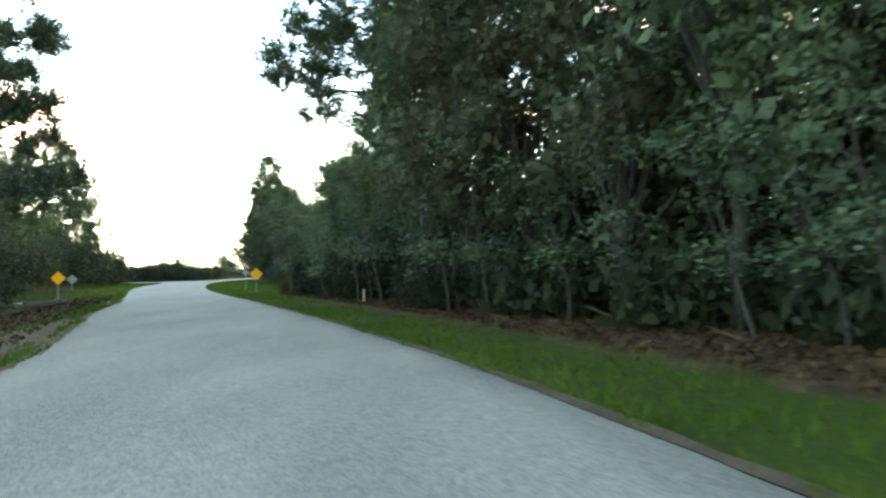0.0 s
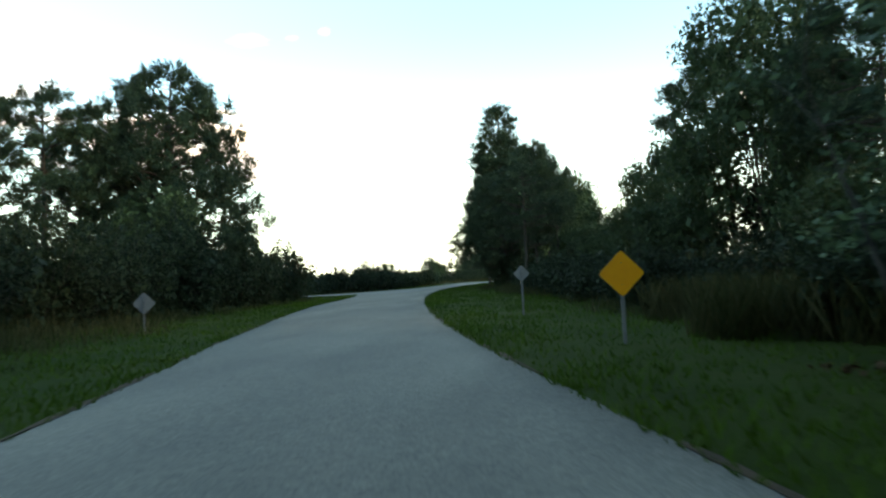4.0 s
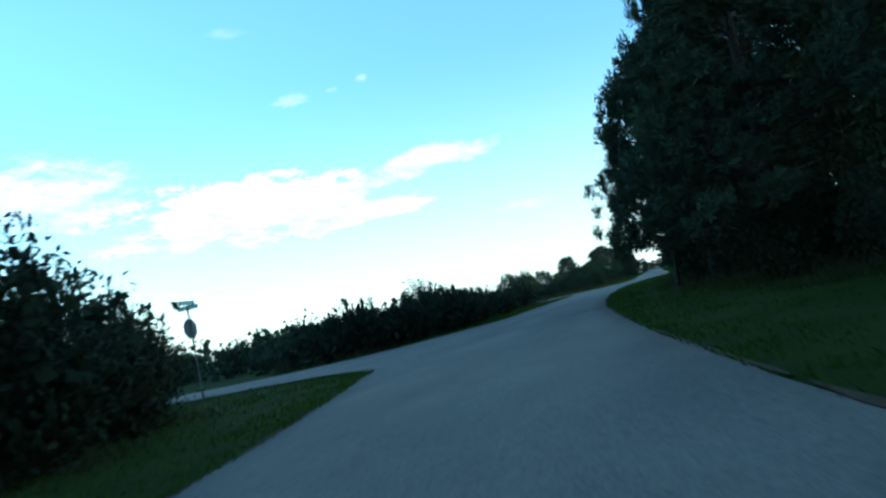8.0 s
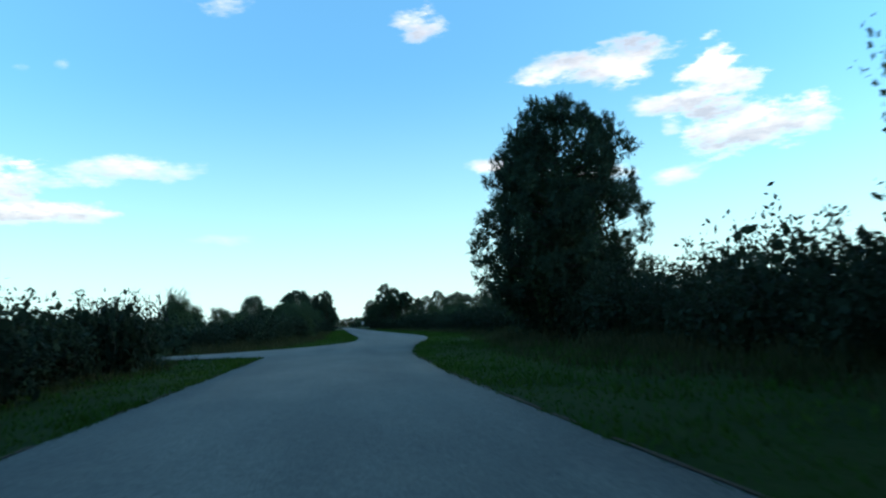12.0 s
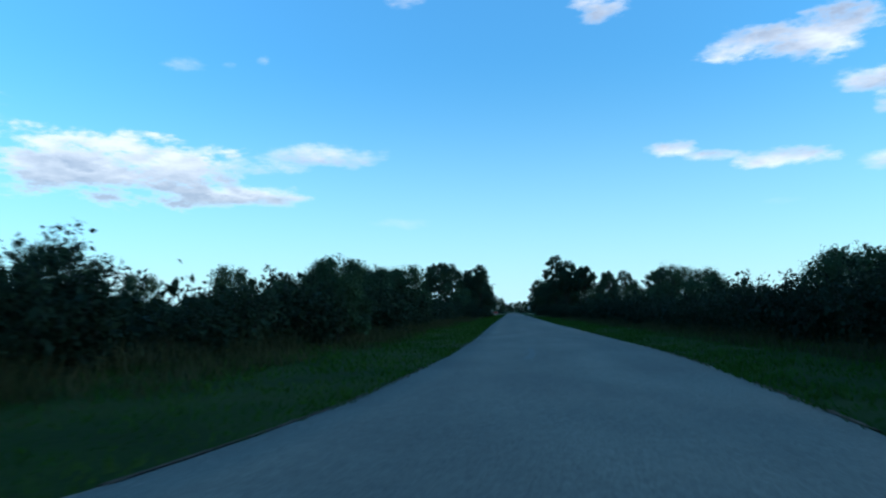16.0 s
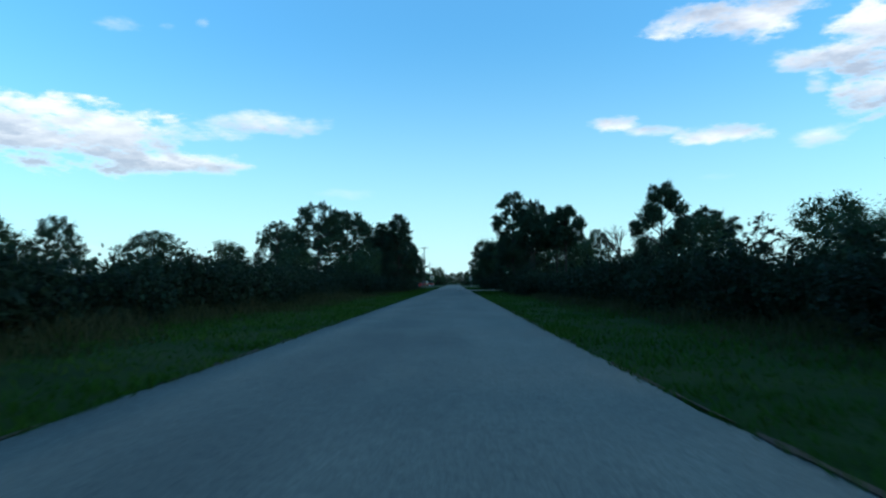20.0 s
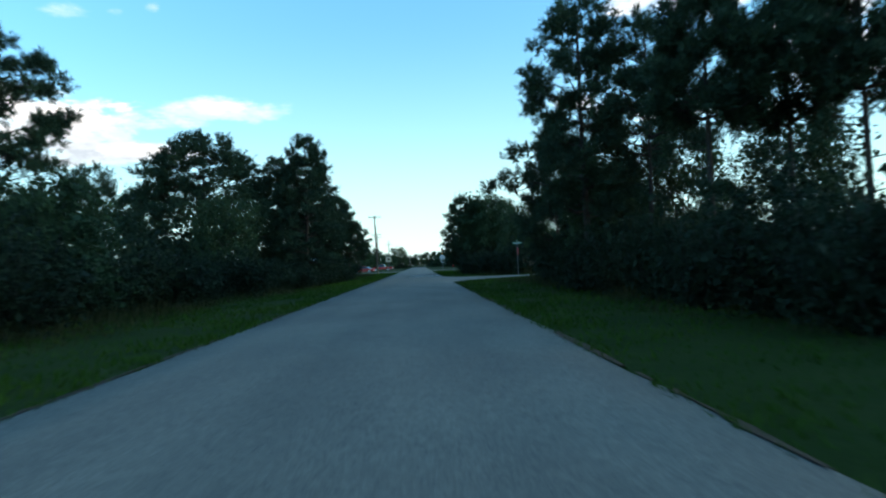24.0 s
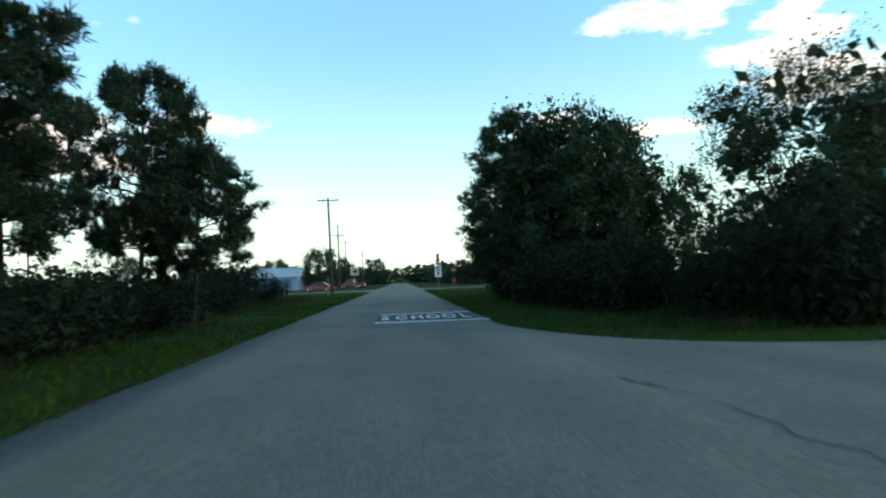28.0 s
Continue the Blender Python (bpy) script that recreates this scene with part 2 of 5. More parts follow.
PALEBARK = mat("grey_bark", [(0.02117, 0.01848, 0.01617), (0.03272, 0.02926, 0.02579), (0.05005, 0.0462, 0.04043)], rough=0.95, scale=5, fine=30, bump=0.8)
GALV = mat("galvanised_steel", [(0.1105, 0.1144, 0.117), (0.156, 0.1593, 0.1625)], rough=0.65, metal=0.3, scale=8, fine=60, bump=0.1)
SIGNBACK = mat("bare_aluminium_back", [(0.1, 0.106, 0.11), (0.14, 0.145, 0.15)], rough=0.7, metal=0.2, scale=6, fine=50, bump=0.05)
YELLOW = mat("yellow_sign_face", [(0.9, 0.248, 0.008), (0.95, 0.28, 0.0104)], rough=0.45, scale=6, fine=40, bump=0.02)
WHITE = mat("white_sign_face", [(0.62, 0.63, 0.62), (0.75, 0.75, 0.74)], rough=0.5, scale=6, fine=40, bump=0.02)
RED = mat("red_sign_face", [(0.42, 0.02, 0.02), (0.52, 0.03, 0.03)], rough=0.45, scale=6, fine=40, bump=0.02)
GREEN = mat("green_street_blade", [(0.02, 0.17, 0.11), (0.03, 0.22, 0.14)], rough=0.45, scale=6, fine=40, bump=0.02)
BLACK = mat("black_sign_paint", [(0.012, 0.012, 0.013), (0.025, 0.025, 0.026)], rough=0.6, scale=6, fine=40, bump=0.05)
MARKING = mat("road_marking_white", [(0.52, 0.52, 0.50), (0.66, 0.66, 0.64), (0.72, 0.72, 0.70)], rough=0.7, scale=3, fine=50, bump=0.3)
MARKBLACK = mat("road_marking_black", [(0.02, 0.021, 0.023), (0.035, 0.036, 0.038)], rough=0.8, scale=3, fine=50, bump=0.3)
POLEWOOD = mat("creosoted_pole_wood", [(0.045, 0.036, 0.0288), (0.072, 0.06, 0.048), (0.102, 0.087, 0.072)], rough=0.95, scale=3, fine=40, bump=0.5)
WALLBLUE = mat("pale_blue_stucco", [(0.2, 0.3, 0.44), (0.26, 0.36, 0.5)], rough=0.85, scale=2, fine=40, bump=0.2)
GARAGE = mat("blue_garage_door", [(0.12, 0.2, 0.34), (0.16, 0.25, 0.4)], rough=0.6, scale=2, fine=40, bump=0.1)
ROOFMETAL = mat("pale_metal_roof", [(0.36, 0.4, 0.43), (0.45, 0.48, 0.52)], rough=0.5, metal=0.2, scale=1, fine=20, bump=0.1)
CARRED = mat("red_car_paint", [(0.42, 0.01, 0.012), (0.5, 0.014, 0.016)], rough=0.25, scale=2, fine=30, bump=0, spec=0.6)
GLASS = mat("dark_vehicle_glass", [(0.02, 0.024, 0.028), (0.03, 0.034, 0.038)], rough=0.08, scale=2, fine=20, bump=0, spec=0.7)
TYRE = mat("black_tyre", [(0.015, 0.015, 0.015), (0.03, 0.03, 0.03)], rough=0.9, scale=9, fine=60, bump=0.3)
CHROME = mat("steel_rim", [(0.4, 0.4, 0.41), (0.5, 0.5, 0.51)], rough=0.3, metal=0.8, scale=9, fine=60, bump=0)
LENSRED = mat("tail_lens", [(0.3, 0.01, 0.01), (0.36, 0.015, 0.015)], rough=0.2, scale=9, fine=60, bump=0)
STAKE = mat("new_pine_stake", [(0.26, 0.18, 0.09), (0.36, 0.26, 0.14)], rough=0.9, scale=6, fine=40, bump=0.3)
TANSIGN = mat("sun_faded_tan_sign", [(0.5, 0.38, 0.26), (0.6, 0.46, 0.33)], rough=0.6, scale=6, fine=40, bump=0.05)
CONCRETE = mat("grey_concrete", [(0.24, 0.235, 0.225), (0.33, 0.32, 0.31)], rough=0.95, scale=2, fine=40, bump=0.4)
DEADWOOD = mat("dead_fronds_and_sticks", [(0.0375, 0.02475, 0.0165), (0.0675, 0.0465, 0.0315), (0.105, 0.07875, 0.05625)], rough=1, scale=2, fine=20, bump=0.4, island=0.4, spec=0.05)

# ---------------------------------------------------------------- mesh helpers
RNG = np.random.default_rng(7)


def mesh_ob(name, verts, faces, material, parent=None, label="", smooth=False):
    me = bpy.data.meshes.new(name)
    me.from_pydata([tuple(map(float, v)) for v in verts], [], [tuple(map(int, q)) for q in faces])
    me.materials.append(material)
    if smooth:
        me.shade_smooth()
    ob = new(name, me)
    if parent is not None:
        ob.parent = parent
    if label:
        tagged(ob, label)
    return ob


def part(name, bm, material, parent, label="", smooth=False):
    me = bpy.data.meshes.new(name)
    bm.normal_update()
    bm.to_mesh(me)
    bm.free()
    me.materials.append(material)
    if smooth:
        me.shade_smooth()
    ob = new(name, me)
    ob.parent = parent
    if label:
        tagged(ob, label)
    return ob


def thing(name, at, rz=0.0, label="", category="", group="", kind=""):
    ob = new(name)
    ob.empty_display_size = 0.2
    ob.matrix_basis = pose(*at, 0, 0, rz)
    return tagged(ob, label, category, group, kind)


def box(bm, x0, x1, y0, y1, z0, z1, bevel=0.0):
    r = bmesh.ops.create_cube(bm, size=1.0)
    vs = r["verts"]
    for v in vs:
        v.co = Vector(((x0 + x1) / 2 + v.co.x * (x1 - x0), (y0 + y1) / 2 + v.co.y * (y1 - y0), (z0 + z1) / 2 + v.co.z * (z1 - z0)))
    if bevel:
        es = list({e for v in vs for e in v.link_edges})
        bmesh.ops.bevel(bm, geom=es, offset=bevel, segments=2, affect="EDGES", profile=0.6)
    return bm


def rod(bm, a, b, r0, r1=None, sides=8):
    r1 = r0 if r1 is None else r1
    a, b = Vector(a), Vector(b)
    q = (b - a).to_track_quat("Z", "Y")
    ring = []
    for p, r in ((a, r0), (b, r1)):
        ring.append([bm.verts.new(p + q @ Vector((r * math.cos(k * math.tau / sides), r * math.sin(k * math.tau / sides), 0))) for k in range(sides)])
    for k in range(sides):
        bm.faces.new((ring[0][k], ring[0][(k + 1) % sides], ring[1][(k + 1) % sides], ring[1][k]))
    bm.faces.new(ring[0][::-1])
    bm.faces.new(ring[1])
    return bm


def clump_shell():
    g = (1 + math.sqrt(5)) / 2
    v = np.array([(-1, g, 0), (1, g, 0), (-1, -g, 0), (1, -g, 0), (0, -1, g), (0, 1, g), (0, -1, -g), (0, 1, -g), (g, 0, -1), (g, 0, 1), (-g, 0, -1), (-g, 0, 1)]) / math.sqrt(1 + g * g)
    d = np.linalg.norm(v[:, None] - v[None], axis=2)
    near = (d < 1.1) & (d > 0)
    f = [q for q in itertools.combinations(range(12), 3) if near[q[0], q[1]] and near[q[1], q[2]] and near[q[0], q[2]]]
    f = [q if np.dot(np.cross(v[q[1]] - v[q[0]], v[q[2]] - v[q[0]]), v[q[0]]) > 0 else q[::-1] for q in f]
    return v, np.array(f)


CLUMP_V, CLUMP_F = clump_shell()


class Soup:
    """Collects vertices and faces for one mesh."""

    def __init__(self):
        self.v, self.f, self.n = [], [], 0

    def add(self, verts, faces):
        self.v.append(np.asarray(verts, float))
        self.f.append(np.asarray(faces, np.int64) + self.n)
        self.n += len(verts)

    def tube(self, pts, radii, sides=5):
        pts = np.asarray(pts, float)
        vs, fs = [], []
        for i, p in enumerate(pts):
            d = pts[min(i + 1, len(pts) - 1)] - pts[max(i - 1, 0)]
            d = d / (np.linalg.norm(d) + 1e-9)
            u = np.cross(d, (0.31, 0.95, 0.1) if abs(d[1]) < 0.8 else (1, 0, 0))
            u /= np.linalg.norm(u)
            w = np.cross(d, u)
            for k in range(sides):
                a = k * math.tau / sides
                vs.append(p + radii[i] * (math.cos(a) * u + math.sin(a) * w))
        for i in range(len(pts) - 1):
            for k in range(sides):
                k2 = (k + 1) % sides
                fs.append((i * sides + k, i * sides + k2, (i + 1) * sides + k2, (i + 1) * sides + k))
        self.add(vs, fs)

    def leaves(self, centers, length, width, rng, up=0.0):
        """Pointed leaf-sprays, one four-cornered blade at each centre, turned at random."""
        c = np.asarray(centers, float)
        n = len(c)
        if not n:
            return
        u = rng.normal(size=(n, 3))
        u[:, 2] += up
        u /= np.linalg.norm(u, axis=1, keepdims=True)
        w = np.cross(u, rng.normal(size=(n, 3)))
        w /= np.linalg.norm(w, axis=1, keepdims=True) + 1e-9
        k = np.cross(u, w)
        s = rng.uniform(0.6, 1.35, (n, 1))
        a, b = u * length * s, w * width * s
        q = np.stack([c - a * 0.5, c + b * 0.5 + k * width * 0.12, c + a * 0.5, c - b * 0.5 + k * width * 0.12], 1).reshape(-1, 3)
        idx = np.arange(n * 4).reshape(n, 4)
        self.add(q, idx)

    def clumps(self, centers, radii, rng, rough=0.22):
        """Solid inner clumps of foliage: lumpy closed shells that the leaves and needles stand out from."""
        c, r = np.asarray(centers, float), np.asarray(radii, float)
        n, m = len(c), len(CLUMP_V)
        if not n:
            return
        turn = np.linalg.qr(rng.normal(size=(n, 3, 3)))[0]
        k = 1 + rough * rng.normal(size=(n, m, 1)).clip(-1.6, 1.6)
        v = c[:, None, :] + (CLUMP_V[None] @ turn) * k * r[:, None, :]
        self.add(v.reshape(-1, 3), (CLUMP_F[None] + (np.arange(n) * m)[:, None, None]).reshape(-1, 3))

    def brushes(self, bases, axes, length, needles, reach, width, rng):
        """Bottle-brush shoots: needles set all along a twig, slanting forwards."""
        c, d = np.asarray(bases, float), np.asarray(axes, float)
        n = len(c)
        if not n:
            return
        ln = length * rng.uniform(0.65, 1.25, (n, 1))
        c, d, ln = (np.repeat(a, needles, 0) for a in (c, d, ln))
        m = len(c)
        g = np.cross(d, rng.normal(size=(m, 3)))
        g /= np.linalg.norm(g, axis=1, keepdims=True) + 1e-9
        t = rng.random((m, 1))
        p = c + d * ln * t
        g = g * rng.uniform(0.5, 1.0, (m, 1)) + d * rng.uniform(0.35, 1.1, (m, 1))
        g /= np.linalg.norm(g, axis=1, keepdims=True)
        w = np.cross(g, rng.normal(size=(m, 3)))
        w /= np.linalg.norm(w, axis=1, keepdims=True) + 1e-9
        r = reach * rng.uniform(0.7, 1.15, (m, 1))
        q = np.stack([p, p + g * r * 0.4 + w * width * 0.5, p + g * r, p + g * r * 0.4 - w * width * 0.5], 1).reshape(-1, 3)
        self.add(q, np.arange(m * 4).reshape(m, 4))

    def ob(self, name, material, parent=None, label="", smooth=False):
        me = bpy.data.meshes.new(name)
        v = np.concatenate(self.v).astype(np.float32)
        sizes = np.concatenate([np.full(len(f), f.shape[1]) for f in self.f])
        loops = np.concatenate([f.ravel() for f in self.f]).astype(np.int32)
        me.vertices.add(len(v))
        me.vertices.foreach_set("co", v.ravel())
        me.loops.add(len(loops))
        me.loops.foreach_set("vertex_index", loops)
        me.polygons.add(len(sizes))
        me.polygons.foreach_set("loop_start", np.concatenate([[0], np.cumsum(sizes)[:-1]]).astype(np.int32))
        me.update(calc_edges=True)
        me.materials.append(material)
        if smooth:
            me.shade_smooth()
        ob = new(name, me)
        if parent is not None:
            ob.parent = parent
        return tagged(ob, label) if label else ob


def fast_mesh(name, verts, polys, material, parent=None):
    """One big mesh from arrays; polys has the same number of corners in every row."""
    verts, polys = np.asarray(verts, np.float32), np.asarray(polys, np.int32)
    me = bpy.data.meshes.new(name)
    k = polys.shape[1]
    me.vertices.add(len(verts))
    me.vertices.foreach_set("co", verts.ravel())
    me.loops.add(polys.size)
    me.loops.foreach_set("vertex_index", polys.ravel())
    me.polygons.add(len(polys))
    me.polygons.foreach_set("loop_start", np.arange(0, polys.size, k, dtype=np.int32))
    me.update(calc_edges=True)
    me.materials.append(material)
    ob = new(name, me)
    if parent is not None:
        ob.parent = parent
    return ob


# ---------------------------------------------------------------- ground and roads
RIGHT_EDGE = [(27.5, -350), (25.6, -338), (24.2, -328), (22.6, -320.2), (21.5, -316.6), (19.7, -310), (18.1, -305.2), (16.5, -300), (13.7, -292), (10.9, -283.5),
              (8.5, -275.4), (5.5, -263.3), (3.2, -252.8), (2.0, -246), (1.2, -241), (0.1, -232.5), (-0.8, -225), (-1.5, -215), (-1.95, -205), (-2.0, -193), (-1.75, -182),
              (-1.3, -177), (-0.28, -169), (1.05, -161.8), (1.8, -158.4), (2.45, -152.5), (3.1, -144.3), (3.35, -138), (3.25, -130), (3.15, -119), (3.15, -108), (2.97, -97), (2.97, 340)]
LEFT_EDGE = [(21.6, -350), (19.7, -338), (18.2, -328), (16.5, -319.2), (14.6, -313.2), (13.1, -308.6), (12.0, -305.3), (10.3, -298), (8.2, -292), (6.3, -286), (5.2, -283),
             (3.7, -278), (1.6, -271.2), (-0.6, -263.2), (-2.2, -256.7), (-3.0, -251.8), (-4.1, -246.4), (-5.6, -240.5), (-6.8, -236.5), (-7.6, -226), (-8.0, -213), (-8.2, -203),
             (-8.1, -190), (-8.0, -181), (-8.1, -175.5), (-6.6, -166), (-4.1, -155.5), (-3.35, -150.5), (-3.15, -146.5), (-2.9, -140), (-2.8, -130), (-2.85, -115), (-2.97, -98), (-2.97, 340)]
YS = np.arange(-350, 285.5, 1.0)


def smooth_edge(pts):
    p = np.array(sorted((y, x) for x, y in pts))
    fine = np.interp(np.arange(-360, 350, 0.5), p[:, 0], p[:, 1])
    k = np.exp(-0.5 * (np.arange(-8, 9) / 3.5) ** 2)
    s = np.convolve(np.pad(fine, 8, mode="edge"), k / k.sum(), "valid")
    return lambda y: np.interp(y, np.arange(-360, 350, 0.5), s)


right_x, left_x = smooth_edge(RIGHT_EDGE), smooth_edge(LEFT_EDGE)


def off_road(x, y):
    """Metres beyond the nearer road edge; negative on the road."""
    return np.maximum(x - right_x(y), left_x(y) - x)


# side streets: near and far edge lines with their rounded corners, seen from above
STREETS = {
    "street_1": ([(-5.0, -237.5), (-6.9, -236.5), (-7.6, -235.0), (-9.6, -233.7), (-14, -233.2), (-30, -233.4), (-90, -236)],
                 [(-6.0, -208), (-8.1, -211), (-9.0, -216), (-10.3, -221), (-12.2, -225.3), (-15.5, -227.8), (-30, -228.4), (-90, -231)]),
    "street_2": ([(-6, -178), (-8.2, -175.6), (-8.6, -174.2), (-10, -172.4), (-13.5, -170.6), (-30, -169.8), (-90, -169)],
                 [(-2.6, -141), (-3.15, -146), (-3.4, -151), (-3.95, -154.8), (-4.95, -157.6), (-6.0, -159.7), (-7.4, -161.7), (-10.8, -163.6), (-14, -164.2), (-30, -164.6), (-90, -163.6)]),
    "street_3": ([(2.0, -8), (2.95, -6), (3.3, -3.5), (4.4, -0.5), (5.8, 2.2), (8, 4.3), (12, 5.1), (30, 5.3), (90, 5.6)],
                 [(2.0, 22), (2.8, 20), (3.1, 17), (3.8, 14.4), (5.1, 12.0), (7.4, 10.7), (12, 10.5), (30, 10.7), (90, 11)]),
    "street_4": ([(2.0, 83), (2.97, 84), (3.6, 86.5), (5.5, 88.5), (9, 89.3), (40, 90), (120, 91)],
                 [(2.0, 103), (2.97, 102), (3.6, 98.8), (5.5, 97), (9, 96.3), (40, 96), (120, 97)]),
    "street_5": ([(-2.0, 80), (-2.97, 81), (-3.8, 83.5), (-6, 85.5), (-9, 86.2), (-40, 87), (-120, 88)],
                 [(-2.0, 103), (-2.97, 102), (-3.8, 98.8), (-6, 97), (-9, 96.3), (-40, 96), (-120, 97)]),
}


def resample(pts, n):
    p = np.array(pts, float)
    for _ in range(2):      # corner cutting rounds the flare
        q = [p[0]]
        for a, b in zip(p[:-1], p[1:]):
            q += [a * 0.75 + b * 0.25, a * 0.25 + b * 0.75]
        p = np.array(q + [p[-1]])
    d = np.concatenate([[0], np.cumsum(np.linalg.norm(np.diff(p, axis=0), axis=1))])
    s = np.linspace(0, 1, n) ** 1.6 * d[-1]
    return np.stack([np.interp(s, d, p[:, k]) for k in (0, 1)], 1)


def in_street(x, y):
    hit = np.zeros(np.shape(x), bool)
    for near, far in STREETS.values():
        poly = np.concatenate([resample(near, 40), resample(far, 40)[::-1]])
        inside = np.zeros(np.shape(x), bool)
        for (xa, ya), (xb, yb) in zip(poly, np.roll(poly, -1, 0)):
            cross = ((ya > y) != (yb > y)) & (x < (xb - xa) * (y - ya) / (yb - ya + 1e-12) + xa)
            inside ^= cross
        hit |= inside
    return hit


def build_road():
    cols = 9
    vs, fs = [], []
    for i, y in enumerate(YS):
        jl, jr = 0.10 * noise.noise((y * 0.35, 3.1, 0)) + 0.05 * noise.noise((y * 1.7, 9, 0)), 0.10 * noise.noise((y * 0.35, 7.7, 2)) + 0.05 * noise.noise((y * 1.7, 5, 2))
        a, b = left_x(y) + jl, right_x(y) + jr
        drop_l, drop_r = (-0.026 if bool(in_street(np.array(q), np.array(y))) else -0.12 for q in (a - 0.3, b + 0.3))
        vs.append((a - 0.05, y, drop_l))
        for k in range(cols):
            s = k / (cols - 1)
            vs.append((a + (b - a) * s, y, 0.035 * math.sin(math.pi * s) - 0.02))
        vs.append((b + 0.05, y, drop_r))
    w = cols + 2
    for i in range(len(YS) - 1):
        for k in range(w - 1):
            fs.append((i * w + k, i * w + k + 1, (i + 1) * w + k + 1, (i + 1) * w + k))
    tagged(fast_mesh("road", vs, fs, ASPHALT), "pale grey worn asphalt road without markings, its edges uneven", "road", kind="structure")
    for name, (near, far) in STREETS.items():
        side = 1 if near[-1][0] > 0 else -1
        p, q = (np.array([(side * x, y) for x, y in resample(line, 60)]) for line in (near, far))
        xs = np.unique(np.round(np.concatenate([p[:, 0], q[:, 0]]), 3))
        n = len(xs)
        ya, yb = np.interp(xs, p[:, 0], p[:, 1]), np.interp(xs, q[:, 0], q[:, 1])
        vs, fs = [], []
        for i in range(n):
            for k in range(7):
                s = k / 6
                x, y = side * xs[i], ya[i] * (1 - s) + yb[i] * s
                out = float(off_road(x, y))
                vs.append((x, y, -0.022 + 0.012 * math.sin(math.pi * s) * min(max(out / 3, 0), 1) - (0.03 if out < -0.25 else 0)))
        for i in range(n - 1):
            for k in range(6):
                fs.append((i * 7 + k, i * 7 + k + 1, (i + 1) * 7 + k + 1, (i + 1) * 7 + k))
        tagged(fast_mesh(name, vs, fs, ASPHALT), "pale grey asphalt side street meeting the road with rounded corners", "road", kind="structure")


def ground_z(x, y):
    d = off_road(x, y)
    z = -0.045 - 0.05 * np.clip((d - 0.5) / 3, 0, 1)
    ditch = np.exp(-((x - (left_x(y) - 4.2)) / 1.3) ** 2) * np.clip((y + 318) / 8, 0, 1) * np.clip((-284 - y) / 5, 0, 1)
    return z - 0.45 * ditch


def build_ground():
    xs = np.concatenate([[-3000, -1200, -500, -250, -150, -110], np.arange(-80, 80.1, 1.6), [110, 150, 250, 500, 1200, 3000]])
    ys = np.concatenate([[-3000, -1200, -600, -450, -390], np.arange(-360, 200.1, 2.0), [230, 280, 360, 600, 1200, 3000]])
    X, Y = np.meshgrid(xs, ys)
    Z = ground_z(X, Y)
    bumps = np.array([[noise.noise((x * 0.13, y * 0.13, 4.0)) for x in xs] for y in ys])
    Z = Z + np.where((off_road(X, Y) > 1.0) & ~in_street(X, Y), 0.05 * bumps, 0.0)
    vs = np.stack([X, Y, Z], -1).reshape(-1, 3)
    nx = len(xs)
    i, j = np.meshgrid(np.arange(len(ys) - 1), np.arange(nx - 1), indexing="ij")
    a = (i * nx + j).ravel()
    fast_mesh("ground", vs, np.stack([a, a + 1, a + nx + 1, a + nx], 1), GROUND)
    tagged(bpy.data.objects["ground"], "short mown grass over flat sandy ground", "ground", kind="structure")


build_ground()
build_road()


def sheet(name, pts_a, pts_b, z, material, label, category, n=60, cols=8, ragged=0.35):
    """A thin ragged sheet lying on the ground between two lines."""
    a, b = resample(pts_a, n), resample(pts_b, n)
    vs, fs = [], []
    for i in range(n):
        for k in range(cols):
            s = k / (cols - 1)
            p = a[i] * (1 - s) + b[i] * s
            r = ragged * (noise.noise((p[0] * 0.9, p[1] * 0.9, 8.0)) + 0.6 * noise.noise((p[0] * 3.1, p[1] * 3.1, 2.0)))
            p = p + (b[i] - a[i]) / (np.linalg.norm(b[i] - a[i]) + 1e-6) * (r if k in (0, cols - 1) else 0)
            vs.append((p[0], p[1], float(ground_z(p[0], p[1])) + z + 0.03 * abs(noise.noise((p[0], p[1], 1.0))) * (0 < k < cols - 1) - (0.07 if k in (0, cols - 1) else 0)))
    for i in range(n - 1):
        for k in range(cols - 1):
            fs.append((i * cols + k, i * cols + k + 1, (i + 1) * cols + k + 1, (i + 1) * cols + k))
    return tagged(fast_mesh(name, vs, fs, material), label, category, kind="stuff")


sheet("leaf_litter", [(29.4, -345), (27.0, -330), (24.6, -318), (21.6, -308.5), (18.0, -298), (15.4, -290)], [(44, -345), (42, -330), (37, -318), (32, -308), (27, -297), (22, -289)],
      0.06, LITTER, "brown fallen needles and leaves under the roadside wood", "leaf litter")
sheet("bare_soil", [(15.4, -322), (12.4, -312), (10.4, -305), (9.2, -300), (7.2, -294)], [(6, -322), (4.5, -312), (3.5, -305), (3.6, -300), (3.4, -294)],
      0.06, LITTER, "bare brown soil and debris in a shallow roadside ditch", "soil")
sheet("sand_patch", [(17.7, -326), (16.2, -319.5), (14.6, -314), (13.4, -310)], [(16.0, -326), (14.6, -319.5), (13.6, -314), (13.0, -310)],
      0.055, SAND, "reddish sand washed over the road's edge", "sand")


